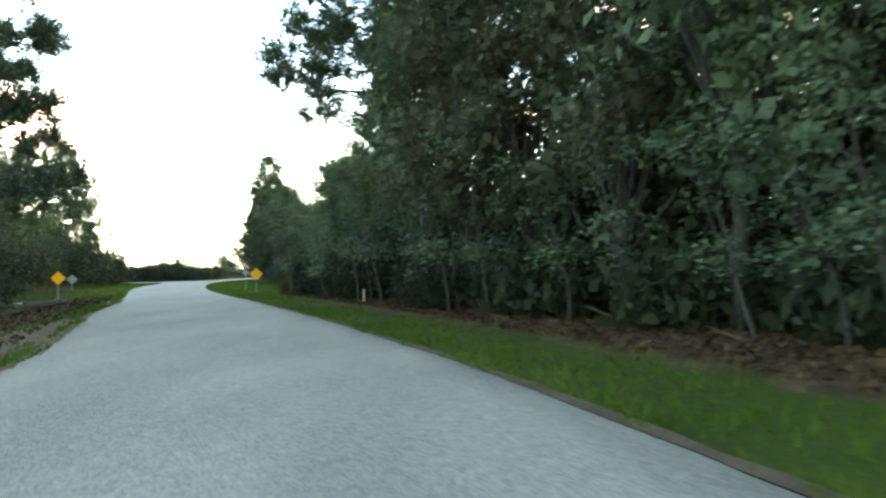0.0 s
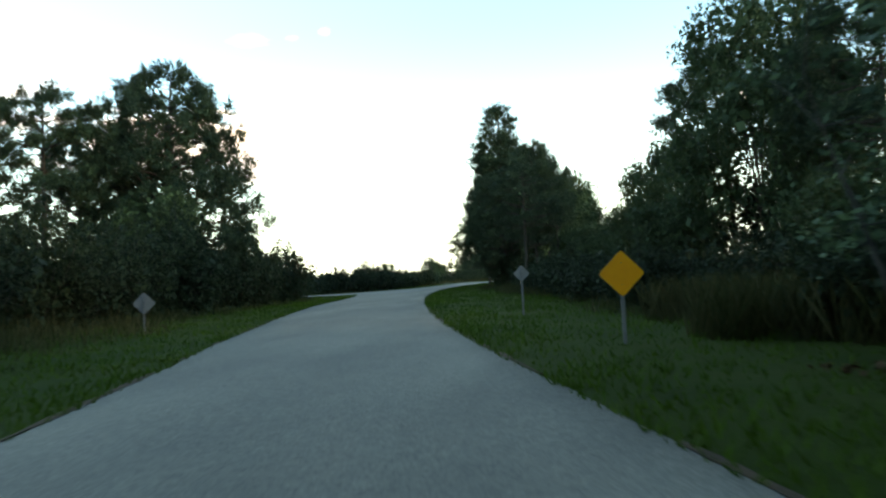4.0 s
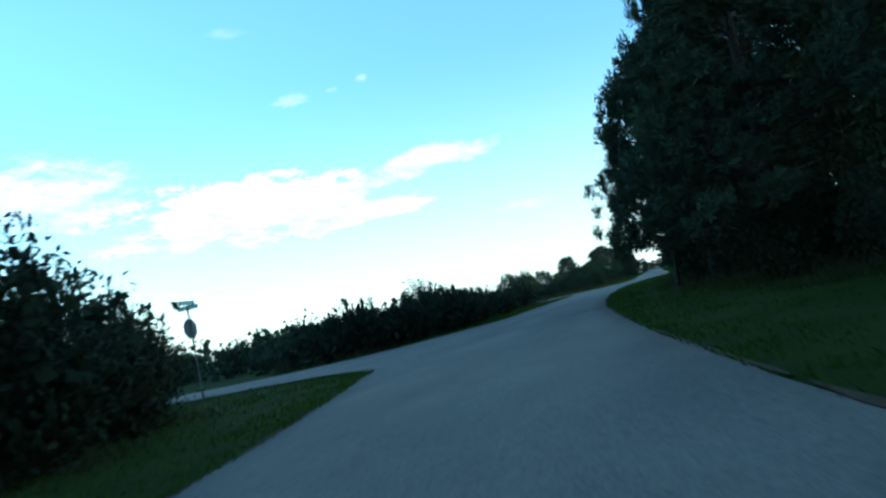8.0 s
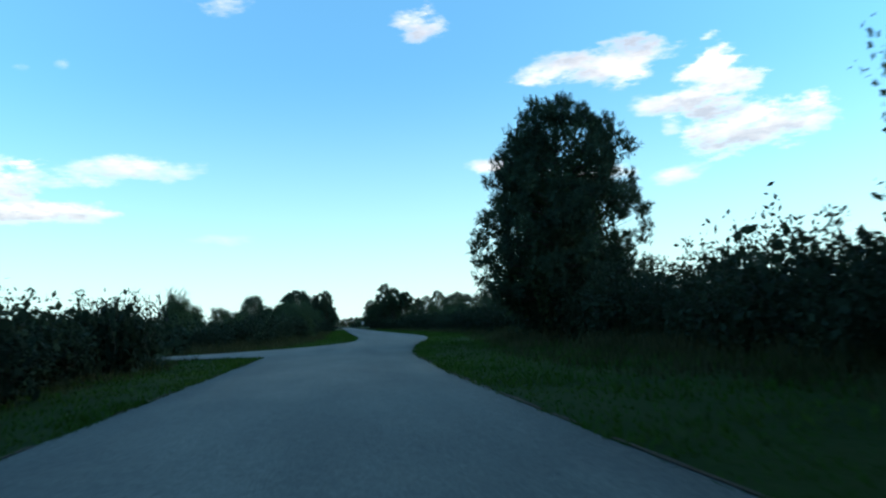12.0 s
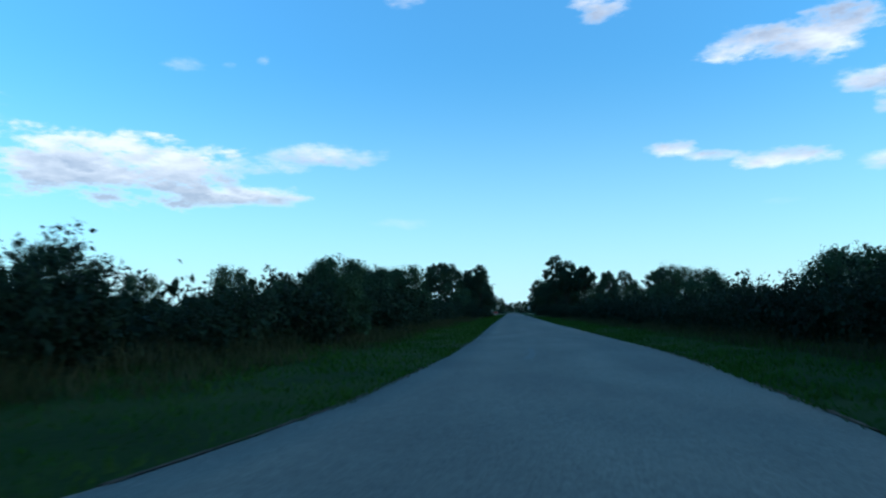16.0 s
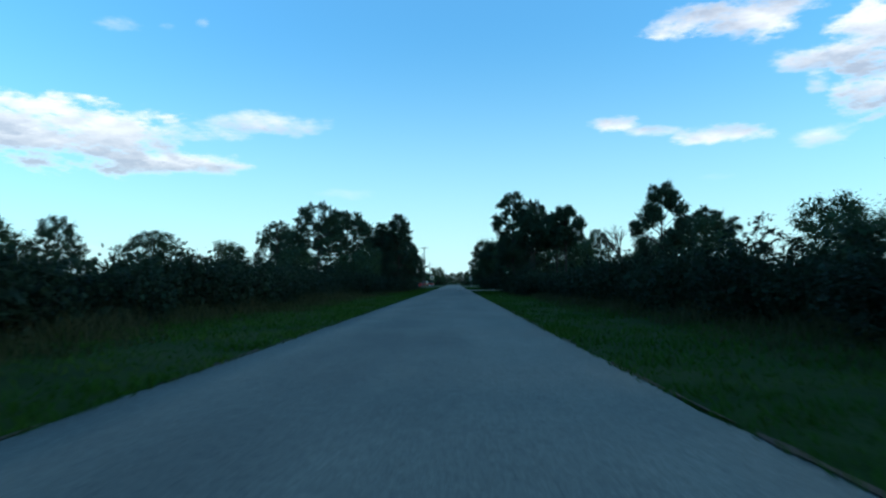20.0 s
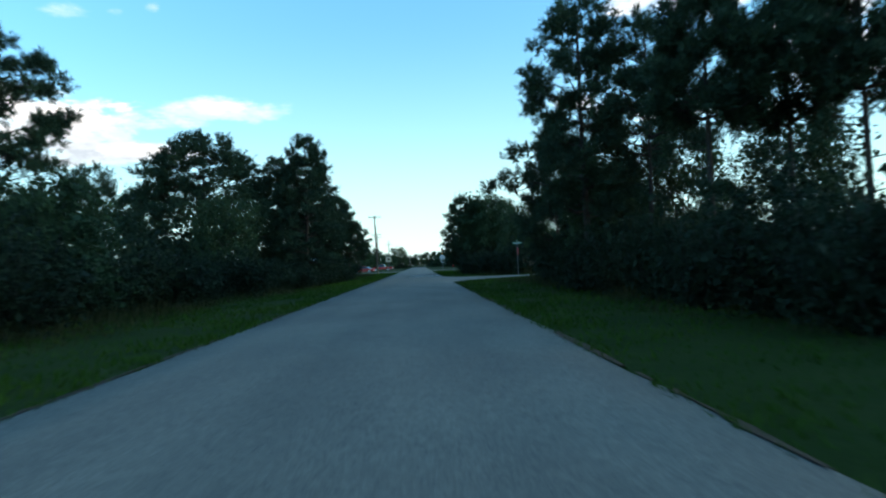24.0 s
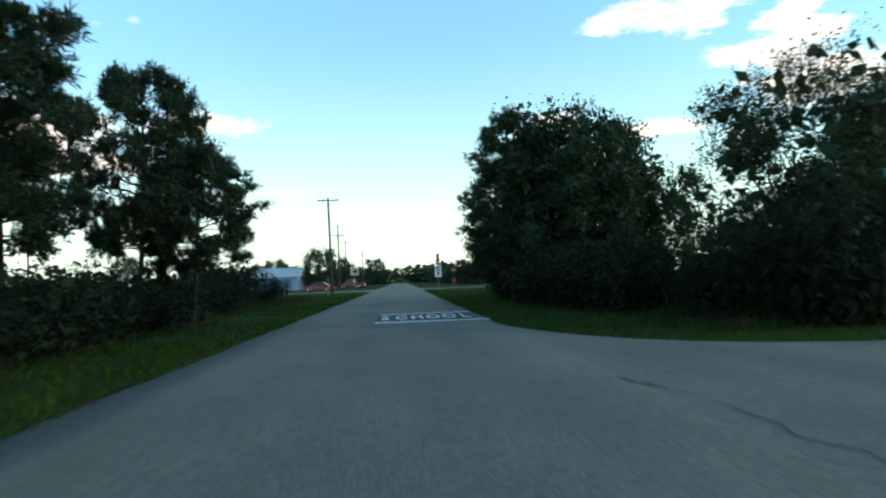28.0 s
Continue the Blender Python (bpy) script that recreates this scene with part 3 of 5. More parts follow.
def verge_grass():
    rng = np.random.default_rng(11)
    n = 330000
    y = rng.uniform(-332, 75, n)
    side = rng.random(n) < 0.5
    d = rng.uniform(0, 1, n) ** 1.5 * 8.0 - 0.06
    x = np.where(side, right_x(y) + d, left_x(y) - d)
    tuft = np.array([noise.noise((a * 0.8, b * 0.8, 3.3)) for a, b in zip(x, y)])
    keep = ~in_street(x, y) & (off_road(x, y) > -0.1) & (rng.random(n) < 0.45 + 0.9 * np.clip(tuft + 0.35, 0, 1))
    litter = (side & (y < -289) & (d > 3.3)) | (~side & (y < -294) & (d > 1.2))
    keep &= ~(litter & (rng.random(n) < 0.9))
    x, y, d = x[keep], y[keep], d[keep]
    n = len(x)
    h = (0.06 + 0.07 * rng.random(n)) * (1 + 0.10 * np.clip(d - 2, 0, 6)) * (0.7 + 0.9 * np.clip(tuft[keep] + 0.4, 0, 1))
    a = rng.uniform(0, math.tau, n)
    w = 0.012 + 0.014 * rng.random(n)
    z = ground_z(x, y) - 0.01
    lean = rng.normal(0, 0.5, (n, 2)) * h[:, None]
    p0 = np.stack([x - w * np.cos(a), y - w * np.sin(a), z], 1)
    p1 = np.stack([x + w * np.cos(a), y + w * np.sin(a), z], 1)
    p2 = np.stack([x + lean[:, 0], y + lean[:, 1], z + h], 1)
    vs = np.stack([p0, p1, p2], 1).reshape(-1, 3)
    tagged(fast_mesh("verge_grass", vs, np.arange(n * 3).reshape(n, 3), BLADES), "short green mown grass along both road verges", "grass", kind="stuff")


verge_grass()


def blade_field(name, x, y, h, w, lean, material, label, category, seed):
    """Single grass blades standing on the ground at the given places."""
    rng = np.random.default_rng(seed)
    n = len(x)
    a = rng.uniform(0, math.tau, n)
    z = ground_z(x, y) - 0.02
    off = np.stack([w * np.cos(a), w * np.sin(a), np.zeros(n)], 1)
    foot = np.stack([x, y, z], 1)
    tip = foot + np.concatenate([rng.normal(0, lean, (n, 2)) * h[:, None], h[:, None]], 1)
    vs = np.stack([foot - off, foot + off, tip], 1).reshape(-1, 3)
    tagged(fast_mesh(name, vs, np.arange(n * 3).reshape(n, 3), material), label, category, kind="stuff")


def rough_grass():
    rng = np.random.default_rng(19)
    n = 260000
    y = rng.uniform(-288, 60, n)
    side = rng.random(n) < 0.5
    d = 2.8 + 6.2 * rng.random(n) ** 0.8
    x = np.where(side, right_x(y) + d, left_x(y) - d)
    tuft = np.array([noise.noise((a * 0.5, b * 0.5, 6.1)) + 0.5 * noise.noise((a * 1.7, b * 1.7, 2.2)) for a, b in zip(x, y)])
    lawn = np.where(side & (y < -236), 5.5, np.where(y > -40, 3.4, 3.0)) + 0.8 * np.sin(y * 0.21)
    keep = ~in_street(x, y) & (d > lawn) & (rng.random(n) < 0.25 + 1.1 * np.clip(tuft + 0.25, 0, 1))
    keep &= ~(side & (y > -2) & (y < 14)) & ~(~side & (y < -226) & (y > -240))
    x, y, d, tuft = x[keep], y[keep], d[keep], tuft[keep]
    h = (0.16 + 0.13 * np.clip(d - 3, 0, 4)) * (0.6 + 0.9 * np.clip(tuft + 0.4, 0, 1)) * rng.uniform(0.6, 1.25, len(x))
    blade_field("rough_grass", x, y, h, 0.011 + 0.012 * rng.random(len(x)), 0.35, TALLGRASS, "tall olive unmown grass between the verge and the scrub", "grass", 20)


rough_grass()


def road_rim():
    """Brown soil and needles washed over the broken edge of the asphalt."""
    for side, edge in ((1, right_x), (-1, left_x)):
        ys = np.arange(-334, 62, 0.5)
        vs, fs = [], []
        for i, y in enumerate(ys):
            e = float(edge(y))
            wide = (0.12 if y < -296 else 0.02) + 0.14 * noise.noise((y * 0.23, side * 4.0, 1.0)) + 0.12 * noise.noise((y * 1.3, side * 7.0, 5.0))
            inset = 0.04 * noise.noise((y * 0.8, side * 2.0, 9.0)) + max(0.0, wide) * 0.45
            vs += [(e - side * inset, y, -0.009), (e + side * (0.04 + max(0.0, wide) * 0.7), y, -0.012), (e + side * (0.1 + max(0.0, wide) * 0.7), y, -0.12)]
            near_mouth = in_street(e + side * np.array([0.1, 0.6, 1.4, 0.6, 0.6]), y + np.array([0.0, 0.0, 0.0, -2.0, 2.0]))
            if i and wide > 0.0 and not near_mouth.any():
                a = 3 * i - 3
                fs += [(a, a + 1, a + 4, a + 3), (a + 1, a + 2, a + 5, a + 4)]
        tagged(fast_mesh("road_edge_soil", vs, fs, SAND), "reddish brown soil along the broken asphalt edge", "soil", kind="stuff")


road_rim()


def litter_bits():
    rng = np.random.default_rng(23)
    s = Soup()
    n = 16000
    y = rng.uniform(-336, -288, n)
    x = right_x(y) + rng.uniform(2.9, 10.0, n)
    s.leaves(np.stack([x, y, ground_z(x, y) + 0.1 + 0.04 * rng.random(n)], 1), 0.13, 0.07, rng)
    m = 5000
    y = rng.uniform(-326, -292, m)
    x = left_x(y) - rng.uniform(0.5, 7.5, m)
    s.leaves(np.stack([x, y, ground_z(x, y) + 0.09 + 0.04 * rng.random(m)], 1), 0.14, 0.07, rng)
    tagged(s.ob("fallen_leaves", LITTER), "scattered brown fallen leaves and needles on the soil", "leaf litter", kind="stuff")


litter_bits()

# ---------------------------------------------------------------- trees


def pine(seed, H, R, base, shape, limbs=40, puff=0.19, inner=0.62, shoots=1.0, bare=0, lift=0.35, needles=20, inside=7):
    """Pine: trunk, limbs, and a crown of rounded tufts of bottle-brush shoots at the limbs' ends, standing at the origin."""
    rng = np.random.default_rng(seed)
    root = thing("pine_tree", (0, 0, 0))
    tr, cr = Soup(), Soup()
    br = tr
    bend = rng.normal(0, 0.02 * H, 2)
    zz = np.linspace(-0.2, H * 0.95, 9)
    axis = lambda z: np.array([bend[0] * math.sin(z / H * 2.6), bend[1] * math.sin(z / H * 2.1), z])
    tr.tube([axis(z) for z in zz], [0.0125 * H * (1 - 0.85 * max(0, z) / H) + 0.015 + (0.04 if z < 0.3 else 0) for z in zz], 8)
    puffs = []
    for i in range(limbs):
        s = (i + rng.random()) / limbs
        prof = {"dome": math.sqrt(max(0.02, 1 - s ** 2.2)) * (0.86 + 0.14 * min(1, s / 0.2)), "cone": (1 - s) ** 0.8 + 0.10, "column": (1 - s ** 2.5) * 0.75 + 0.18,
                "flame": math.sin(math.pi * (0.18 + 0.78 * s)) ** 0.8 + 0.08, "ragged": (0.45 + 0.55 * rng.random()) * math.sqrt(max(0.05, 1 - s ** 3))}[shape]
        ln = R * prof * rng.uniform(0.68, 1.12)
        a = i * 2.399 + rng.normal(0, 0.35)
        up = (0.02 + lift * s) + rng.normal(0, 0.07)
        d = np.array([math.cos(a), math.sin(a), up])
        tip_z = H * (base + (1 - base) * s) - puff * R * 0.4
        p = axis(max(0.12 * H, tip_z - up * ln - 0.06 * ln))
        pts = [p + d * ln * k / 4 + np.array([0, 0, 0.06 * ln * (k / 4) ** 2]) + rng.normal(0, 0.035 * ln, 3) * (0 < k < 4) for k in range(5)]
        br.tube(pts, [0.011 * ln + 0.016, 0.010 * ln + 0.010, 0.008 * ln + 0.008, 0.012, 0.006], 4)
        r = puff * R * rng.uniform(0.75, 1.2) + 0.12
        puffs.append((pts[4], r, d))
        if ln > 0.35 * R and rng.random() < inner + 0.2:
            puffs.append((pts[3] + rng.normal(0, 0.28 * r, 3) + (0, 0, 0.2 * r), r * rng.uniform(0.75, 1.05), d))
        for _ in range(2):
            if ln > 0.4 * R and rng.random() < inner:
                e = pts[2] * 0.45 + pts[4] * 0.55 + np.array([-d[1], d[0], 0.15]) * rng.choice((-1, 1)) * ln * rng.uniform(0.22, 0.42)
                br.tube([pts[2], (pts[2] + e) / 2 + (0, 0, -0.02 * ln), e], [0.016, 0.012, 0.006], 4)
                puffs.append((e, r * rng.uniform(0.7, 1.0), d))
    for i in range(bare):
        z = H * (0.25 + (base - 0.2) * (i + rng.random()) / bare)
        a, ln = rng.uniform(0, math.tau), R * rng.uniform(0.5, 1.0)
        p, d = axis(z), np.array([math.cos(a), math.sin(a), 0.25])
        e = p + d * ln + rng.normal(0, 0.1, 3)
        br.tube([p, p + d * ln * 0.5 + (0, 0, -0.05), e], [0.022, 0.014, 0.005], 4)
        for _ in range(4):
            f = rng.uniform(0.4, 1)
            br.tube([p + d * ln * f, p + d * ln * f + rng.normal(0, 0.28, 3) + (0, 0, 0.12)], [0.008, 0.004], 3)
        if rng.random() < 0.4:
            puffs.append((e, 0.10 * R + 0.12, d))
    puffs.append((axis(H * 0.97) - (0, 0, puff * R * 0.5), puff * R * 0.9 + 0.1, np.array([0, 0, 1.0])))
    per = [int(shoots * (6 + 34 * r * r)) + 2 for c, r, d in puffs]
    c, rr, d = (np.repeat(np.array([q[k] for q in puffs], float).reshape(len(puffs), -1), per, 0) for k in range(3))
    g = rng.normal(size=c.shape)
    g[:, 2] = g[:, 2] * 0.8 + 0.2
    g /= np.linalg.norm(g, axis=1, keepdims=True)
    ax = g * 0.75 + d * 0.3 + np.array([0, 0, 0.5])
    cr.brushes(c + g * rr * rng.uniform(0.02, 0.6, (len(c), 1)), ax / np.linalg.norm(ax, axis=1, keepdims=True), 0.36, needles, 0.27, 0.04, rng)
    k = np.repeat(np.array([q[0] for q in puffs]), inside, 0)
    k = k + rng.normal(0, 0.22, k.shape).clip(-0.4, 0.4) * np.repeat(np.array([q[1] for q in puffs]), inside)[:, None]
    cr.leaves(k, 0.4, 0.13, rng)
    tr.ob("trunk", BARK, root, smooth=True)
    cr.ob("crown", NEEDLES, root)
    return root


def broad(seed, H, R, base, n_leaves=4200, leaf=0.30, name="broadleaf_tree", material=None, shoots=0, twigs=9, inside=22):
    """Broad-leaved tree: clumps of leaf sprays on forked limbs."""
    rng = np.random.default_rng(seed)
    root = thing(name, (0, 0, 0))
    tr, cr = Soup(), Soup()
    fork = H * base * 0.8
    tr.tube([(0, 0, -0.2), (0.05 * R, 0, fork * 0.5), (0.02 * R, 0.05 * R, fork)], [0.011 * H + 0.03, 0.009 * H + 0.02, 0.008 * H + 0.015], 8)
    clumps = []
    nc = 26
    for i in range(nc):
        s = (i + 0.5) / nc
        a = i * 2.399 + rng.normal(0, 0.3)
        hz = base + (1 - base) * (0.10 + 0.80 * s)
        rad = R * 0.72 * math.sqrt(max(0.05, 1 - ((hz - base) / (1 - base) * 1.15 - 0.35) ** 2)) * rng.uniform(0.55, 1.05)
        c = np.array([rad * math.cos(a), rad * math.sin(a), H * hz])
        clumps.append((c, R * rng.uniform(0.22, 0.40)))
        mid = np.array([c[0] * 0.45, c[1] * 0.45, fork + (c[2] - fork) * 0.55]) + rng.normal(0, 0.05 * R, 3)
        tr.tube([(0.02 * R, 0.05 * R, fork * 0.96), mid, c], [0.0045 * H, 0.003 * H, 0.010], 5)
        for _ in range(3):
            e = c + rng.normal(0, 0.5, 3) * R * 0.3
            tr.tube([c, e], [0.018, 0.006], 3)
    per = n_leaves // (nc * twigs)
    for c, r in clumps:
        g = rng.normal(size=(twigs, 3))
        g /= np.linalg.norm(g, axis=1, keepdims=True)
        tips = c + g * r * rng.uniform(0.3, 1.0, (twigs, 1)) * np.array([1.15, 1.15, 0.85])
        for e in tips:
            cr.leaves(e + rng.normal(0, 0.24, (per, 3)).clip(-0.55, 0.55) * r, leaf, leaf * 0.5, rng)
        cr.leaves(c + rng.normal(0, 0.4, (inside, 3)).clip(-0.7, 0.7) * r, 0.42, 0.28, rng)
    for i in range(shoots):
        a, rr = rng.uniform(0, math.tau), R * math.sqrt(rng.random()) * 0.8
        p = np.array([rr * math.cos(a), rr * math.sin(a), H * (0.97 - 0.35 * (rr / R) ** 2)])
        e = p + np.array([rng.normal(0, 0.25), rng.normal(0, 0.25), rng.uniform(0.4, 1.0)]) * H * 0.11
        tr.tube([p - (0, 0, 0.6), e], [0.014, 0.004], 3)
        k = 26
        t = rng.random((k, 1))
        cr.leaves(p + (e - p) * t + rng.normal(0, 0.10, (k, 3)), leaf * 0.8, leaf * 0.32, rng, up=0.8)
    tr.ob("trunk", PALEBARK, root, smooth=True)
    cr.ob("crown", material or LEAVES, root)
    return root


def bush(seed, H, R, n_leaves=2600, leaf=0.15, shoots=14, material=None, name="shrub"):
    """Many-stemmed shrub with upright shoots and a ragged outline, leafy to the ground."""
    rng = np.random.default_rng(seed)
    root = thing(name, (0, 0, 0))
    st, cr = Soup(), Soup()
    for i in range(shoots):
        a, f = i * 2.399 + rng.normal(0, 0.3), math.sqrt((i + 0.5) / shoots)
        hh = H * (1.0 - 0.45 * f ** 2) * rng.uniform(0.75, 1.06)
        tip = np.array([R * f * math.cos(a), R * f * math.sin(a), hh])
        mid = tip * np.array([0.65, 0.65, 0.5]) + rng.normal(0, 0.06, 3)
        st.tube([(rng.normal(0, 0.12), rng.normal(0, 0.12), -0.1), mid, tip], [0.02, 0.014, 0.005], 4)
        k = n_leaves // shoots
        t = rng.random((k, 1)) ** 0.75
        base = np.where(t < 0.5, mid * t * 2, mid + (tip - mid) * (t * 2 - 1))
        spread = (0.26 * R + 0.10) * (1.12 - 0.98 * t)
        cr.leaves(base + rng.normal(0, 1, (k, 3)) * spread * np.array([1, 1, 0.7]) + np.array([0, 0, 0.05]), leaf, leaf * 0.46, rng, up=0.5)
        k = 40
        t = rng.random((k, 1)) * 0.85
        low = np.where(t < 0.5, mid * t * 2, mid + (tip - mid) * (t * 2 - 1))
        cr.leaves(low + rng.normal(0, 0.13 * R, (k, 3)), 0.3, 0.19, rng)
    st.ob("stem", PALEBARK, root)
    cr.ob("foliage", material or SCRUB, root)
    return root


def grass_clump(seed, H, R, n=700):
    rng = np.random.default_rng(seed)
    root = thing("tall_grass_clump", (0, 0, 0))
    s = Soup()
    a, r = rng.uniform(0, math.tau, n), R * np.sqrt(rng.random(n))
    c = np.stack([r * np.cos(a), r * np.sin(a), np.zeros(n)], 1)
    h = H * rng.uniform(0.5, 1.1, n)
    lean = rng.normal(0, 0.22, (n, 2)) * h[:, None]
    w = 0.02
    q = np.stack([c - np.stack([w * np.cos(a), w * np.sin(a), 0 * a], 1), c + np.stack([w * np.cos(a), w * np.sin(a), 0 * a], 1),
                  c + np.stack([lean[:, 0] * 0.5 + w * 0.5, lean[:, 1] * 0.5, h * 0.6], 1), c + np.stack([lean[:, 0], lean[:, 1], h], 1)], 1).reshape(-1, 3)
    s.add(q, np.arange(n * 4).reshape(n, 4))
    s.ob("tuft", TALLGRASS, root)
    return root


def plume_grass(x, y, H, seed):
    rng = np.random.default_rng(seed)
    t = thing("plume_grass", (x, y, float(ground_z(x, y))), 0, "tall grass clump with pale feathery plumes before the trees", "grass", "plume grass")
    s, p = Soup(), Soup()
    for k in range(5):
        e = np.array([rng.normal(0, 0.35), rng.normal(0, 0.35), H * rng.uniform(0.75, 1.05)])
        s.tube([(0, 0, -0.1), e * np.array([0.4, 0.4, 0.6]), e], [0.012, 0.009, 0.005], 4)
        u = rng.random((70, 1))
        p.leaves(e + np.array([0, 0, 0.0]) - np.array([0, 0, 0.45]) * u + rng.normal(0, 0.05, (70, 3)), 0.14, 0.035, rng, up=1.2)
    c = rng.normal(0, 0.3, (260, 3)) * np.array([1, 1, 0.0]) + np.array([0, 0, H * 0.25])
    s.leaves(c, H * 0.55, 0.03, rng, up=2.5)
    s.ob("stalks", TALLGRASS, t)
    p.ob("plumes", PLUME, t, "pale feathery seed heads")


def snag(seed, H, R):
    rng = np.random.default_rng(seed)
    root = thing("bare_tree", (0, 0, 0))
    s = Soup()

    def grow(p, d, ln, r, depth):
        e = p + d * ln
        s.tube([p, (p + e) / 2 + rng.normal(0, 0.05 * ln, 3), e], [r, r * 0.8, r * 0.55], 5)
        if depth:
            for _ in range(3):
                nd = d + rng.normal(0, 0.5, 3)
                nd[2] = abs(nd[2]) * 0.9 + 0.1
                grow(e, nd / np.linalg.norm(nd), ln * rng.uniform(0.55, 0.8), r * 0.55, depth - 1)

    grow(np.array([0, 0, -0.2]), np.array([0, 0, 1.0]), H * 0.36, 0.032 * H, 4)
    s.ob("trunk", PALEBARK, root)
    return root


def sapling(seed, H, R):
    """Slender leaning stem with a few side twigs and a thin head of leaves."""
    rng = np.random.default_rng(seed)
    root = thing("sapling", (0, 0, 0))
    st, cr = Soup(), Soup()
    pts = [np.array([0.9 * (k / 6) ** 1.2, 0.12 * math.sin(k), H * k / 6 - 0.1]) for k in range(7)]
    st.tube(pts, [0.045, 0.04, 0.034, 0.028, 0.02, 0.013, 0.006], 6)
    for k in (2, 3, 3, 4, 4, 5, 5, 6):
        e = pts[k] + rng.normal(0, 0.45, 3) * R + (0, 0, 0.35)
        tw = Soup()
        tw.tube([pts[k], (pts[k] + e) / 2 + (0, 0, 0.06), e], [0.014, 0.009, 0.004], 4)
        tw.ob("twig", PALEBARK, root)
        cr.leaves(e + rng.normal(0, 0.2, (60, 3)) * R, 0.15, 0.07, rng)
    st.ob("stem", PALEBARK, root, smooth=True)
    cr.ob("foliage", WOODLEAF, root)
    return root


LIB = {}


def library(key, ob, H, R):
    LIB[key] = (ob, H, R)


library("open1", pine(1, 13, 4.2, 0.52, "dome", 36, 0.14, 0.7, 0.95, bare=9, inside=5), 13, 4.2)
library("open2", pine(2, 12, 3.6, 0.28, "ragged", 54, 0.14, 0.65, 0.95, bare=8, inside=5), 12, 3.6)
library("dome", pine(3, 13.5, 5.6, 0.20, "dome", 112, 0.13, 0.9, 0.6, needles=18, inside=20), 13.5, 5.6)
library("dome_far", pine(9, 13.5, 5.6, 0.20, "dome", 84, 0.15, 0.95, 0.3, needles=14, inside=24), 13.5, 5.6)
library("cone", pine(4, 15, 3.6, 0.10, "cone", 96, 0.17, 0.7, 0.75, inside=7), 15, 3.6)
library("column", pine(5, 12, 2.8, 0.12, "column", 80, 0.17, 0.65, 0.85, inside=6), 12, 2.8)
library("young", pine(6, 7.5, 1.9, 0.12, "flame", 52, 0.16, 0.5, 1.2, lift=0.9, inside=2), 7.5, 1.9)
library("lanky", pine(7, 8, 1.6, 0.60, "flame", 34, 0.16, 0.5, 1.2, bare=9, lift=1.3, inside=2), 8, 1.6)
library("dense", pine(8, 9, 2.6, 0.32, "flame", 58, 0.16, 0.65, 0.9, bare=5, lift=0.6, inside=5), 9, 2.6)
library("oak1", broad(11, 11, 4.6, 0.16, 17000, 0.19, inside=72), 11, 4.6)
library("oak2", broad(12, 9, 4.2, 0.10, 17000, 0.18, shoots=22, inside=70), 9, 4.2)
library("oak_far", broad(12, 9, 4.2, 0.10, 3600, 0.34, inside=70), 9, 4.2)
library("oak_open", broad(13, 7.2, 3.4, 0.20, 26000, 0.11, shoots=120, twigs=12, inside=22), 7.2, 3.4)
library("wood1", broad(14, 12, 3.2, 0.30, 14000, 0.135, material=WOODLEAF, inside=44), 12, 3.2)
library("wood2", broad(15, 10, 2.8, 0.14, 14000, 0.13, material=WOODLEAF, shoots=12, inside=44), 10, 2.8)
library("wood3", broad(16, 11, 3.0, 0.16, 14000, 0.13, material=BROWNLEAF, shoots=8, inside=40), 11, 3.0)
library("bush1", bush(21, 3.0, 1.7, 3000, 0.14), 3.0, 1.7)
library("bush2", bush(22, 2.6, 1.9, 3200, 0.14, 18), 2.6, 1.9)
library("bush3", bush(23, 4.4, 2.2, 4400, 0.16, 22), 4.4, 2.2)
library("bush4", bush(24, 1.6, 1.5, 1800, 0.12, 16), 1.6, 1.5)
library("grass", grass_clump(31, 0.9, 1.2), 0.9, 1.2)
library("snag", snag(41, 8, 3), 8, 3)
library("sapling", sapling(42, 4.4, 1.2), 4.4, 1.2)
USED = {}
LABELS = {"open1": ("tall dark-green slash pine with an open crown", "tree"), "open2": ("ragged slash pine with bare lower limbs", "tree"), "dome": ("broad dome-crowned dark pine", "tree"),
          "cone": ("tall conical dark-green pine, leafy to the ground", "tree"), "column": ("narrow upright dark pine in the roadside scrub", "tree"), "young": ("young pine with upswept shoots", "tree"), "lanky": ("slender young pine with a bare trunk and upswept top", "tree"),
          "oak1": ("dense round-crowned dark green oak", "tree"), "oak2": ("low spreading dense dark green tree", "tree"), "oak_far": ("round dark green tree far down the road", "tree"), "dome_far": ("broad dome-crowned dark pine above the scrub", "tree"), "dense": ("dense upright dark pine with a bare lower trunk", "tree"), "oak_open": ("open-crowned small-leaved oak, sky showing through", "tree"),
          "wood1": ("slender broad-leaved tree of the dense wood", "tree"), "wood2": ("leafy understorey tree of the dense wood", "tree"), "wood3": ("vine-hung brownish tree of the dense wood", "tree"), "bush1": ("dark green roadside shrub with upright shoots", "shrub"),
          "bush2": ("wide low dark green shrub", "shrub"), "bush3": ("tall bushy dark green shrub", "shrub"), "bush4": ("low scrubby green bush beside the verge", "shrub"),
          "grass": ("tall pale green grass clump at the wood's edge", "grass"), "snag": ("leafless grey dead tree above the scrub", "tree"), "sapling": ("thin leaning sapling at the edge of the wood", "tree")}
GROUPS = {"tree": "roadside trees", "shrub": "roadside scrub", "grass": "tall grass"}


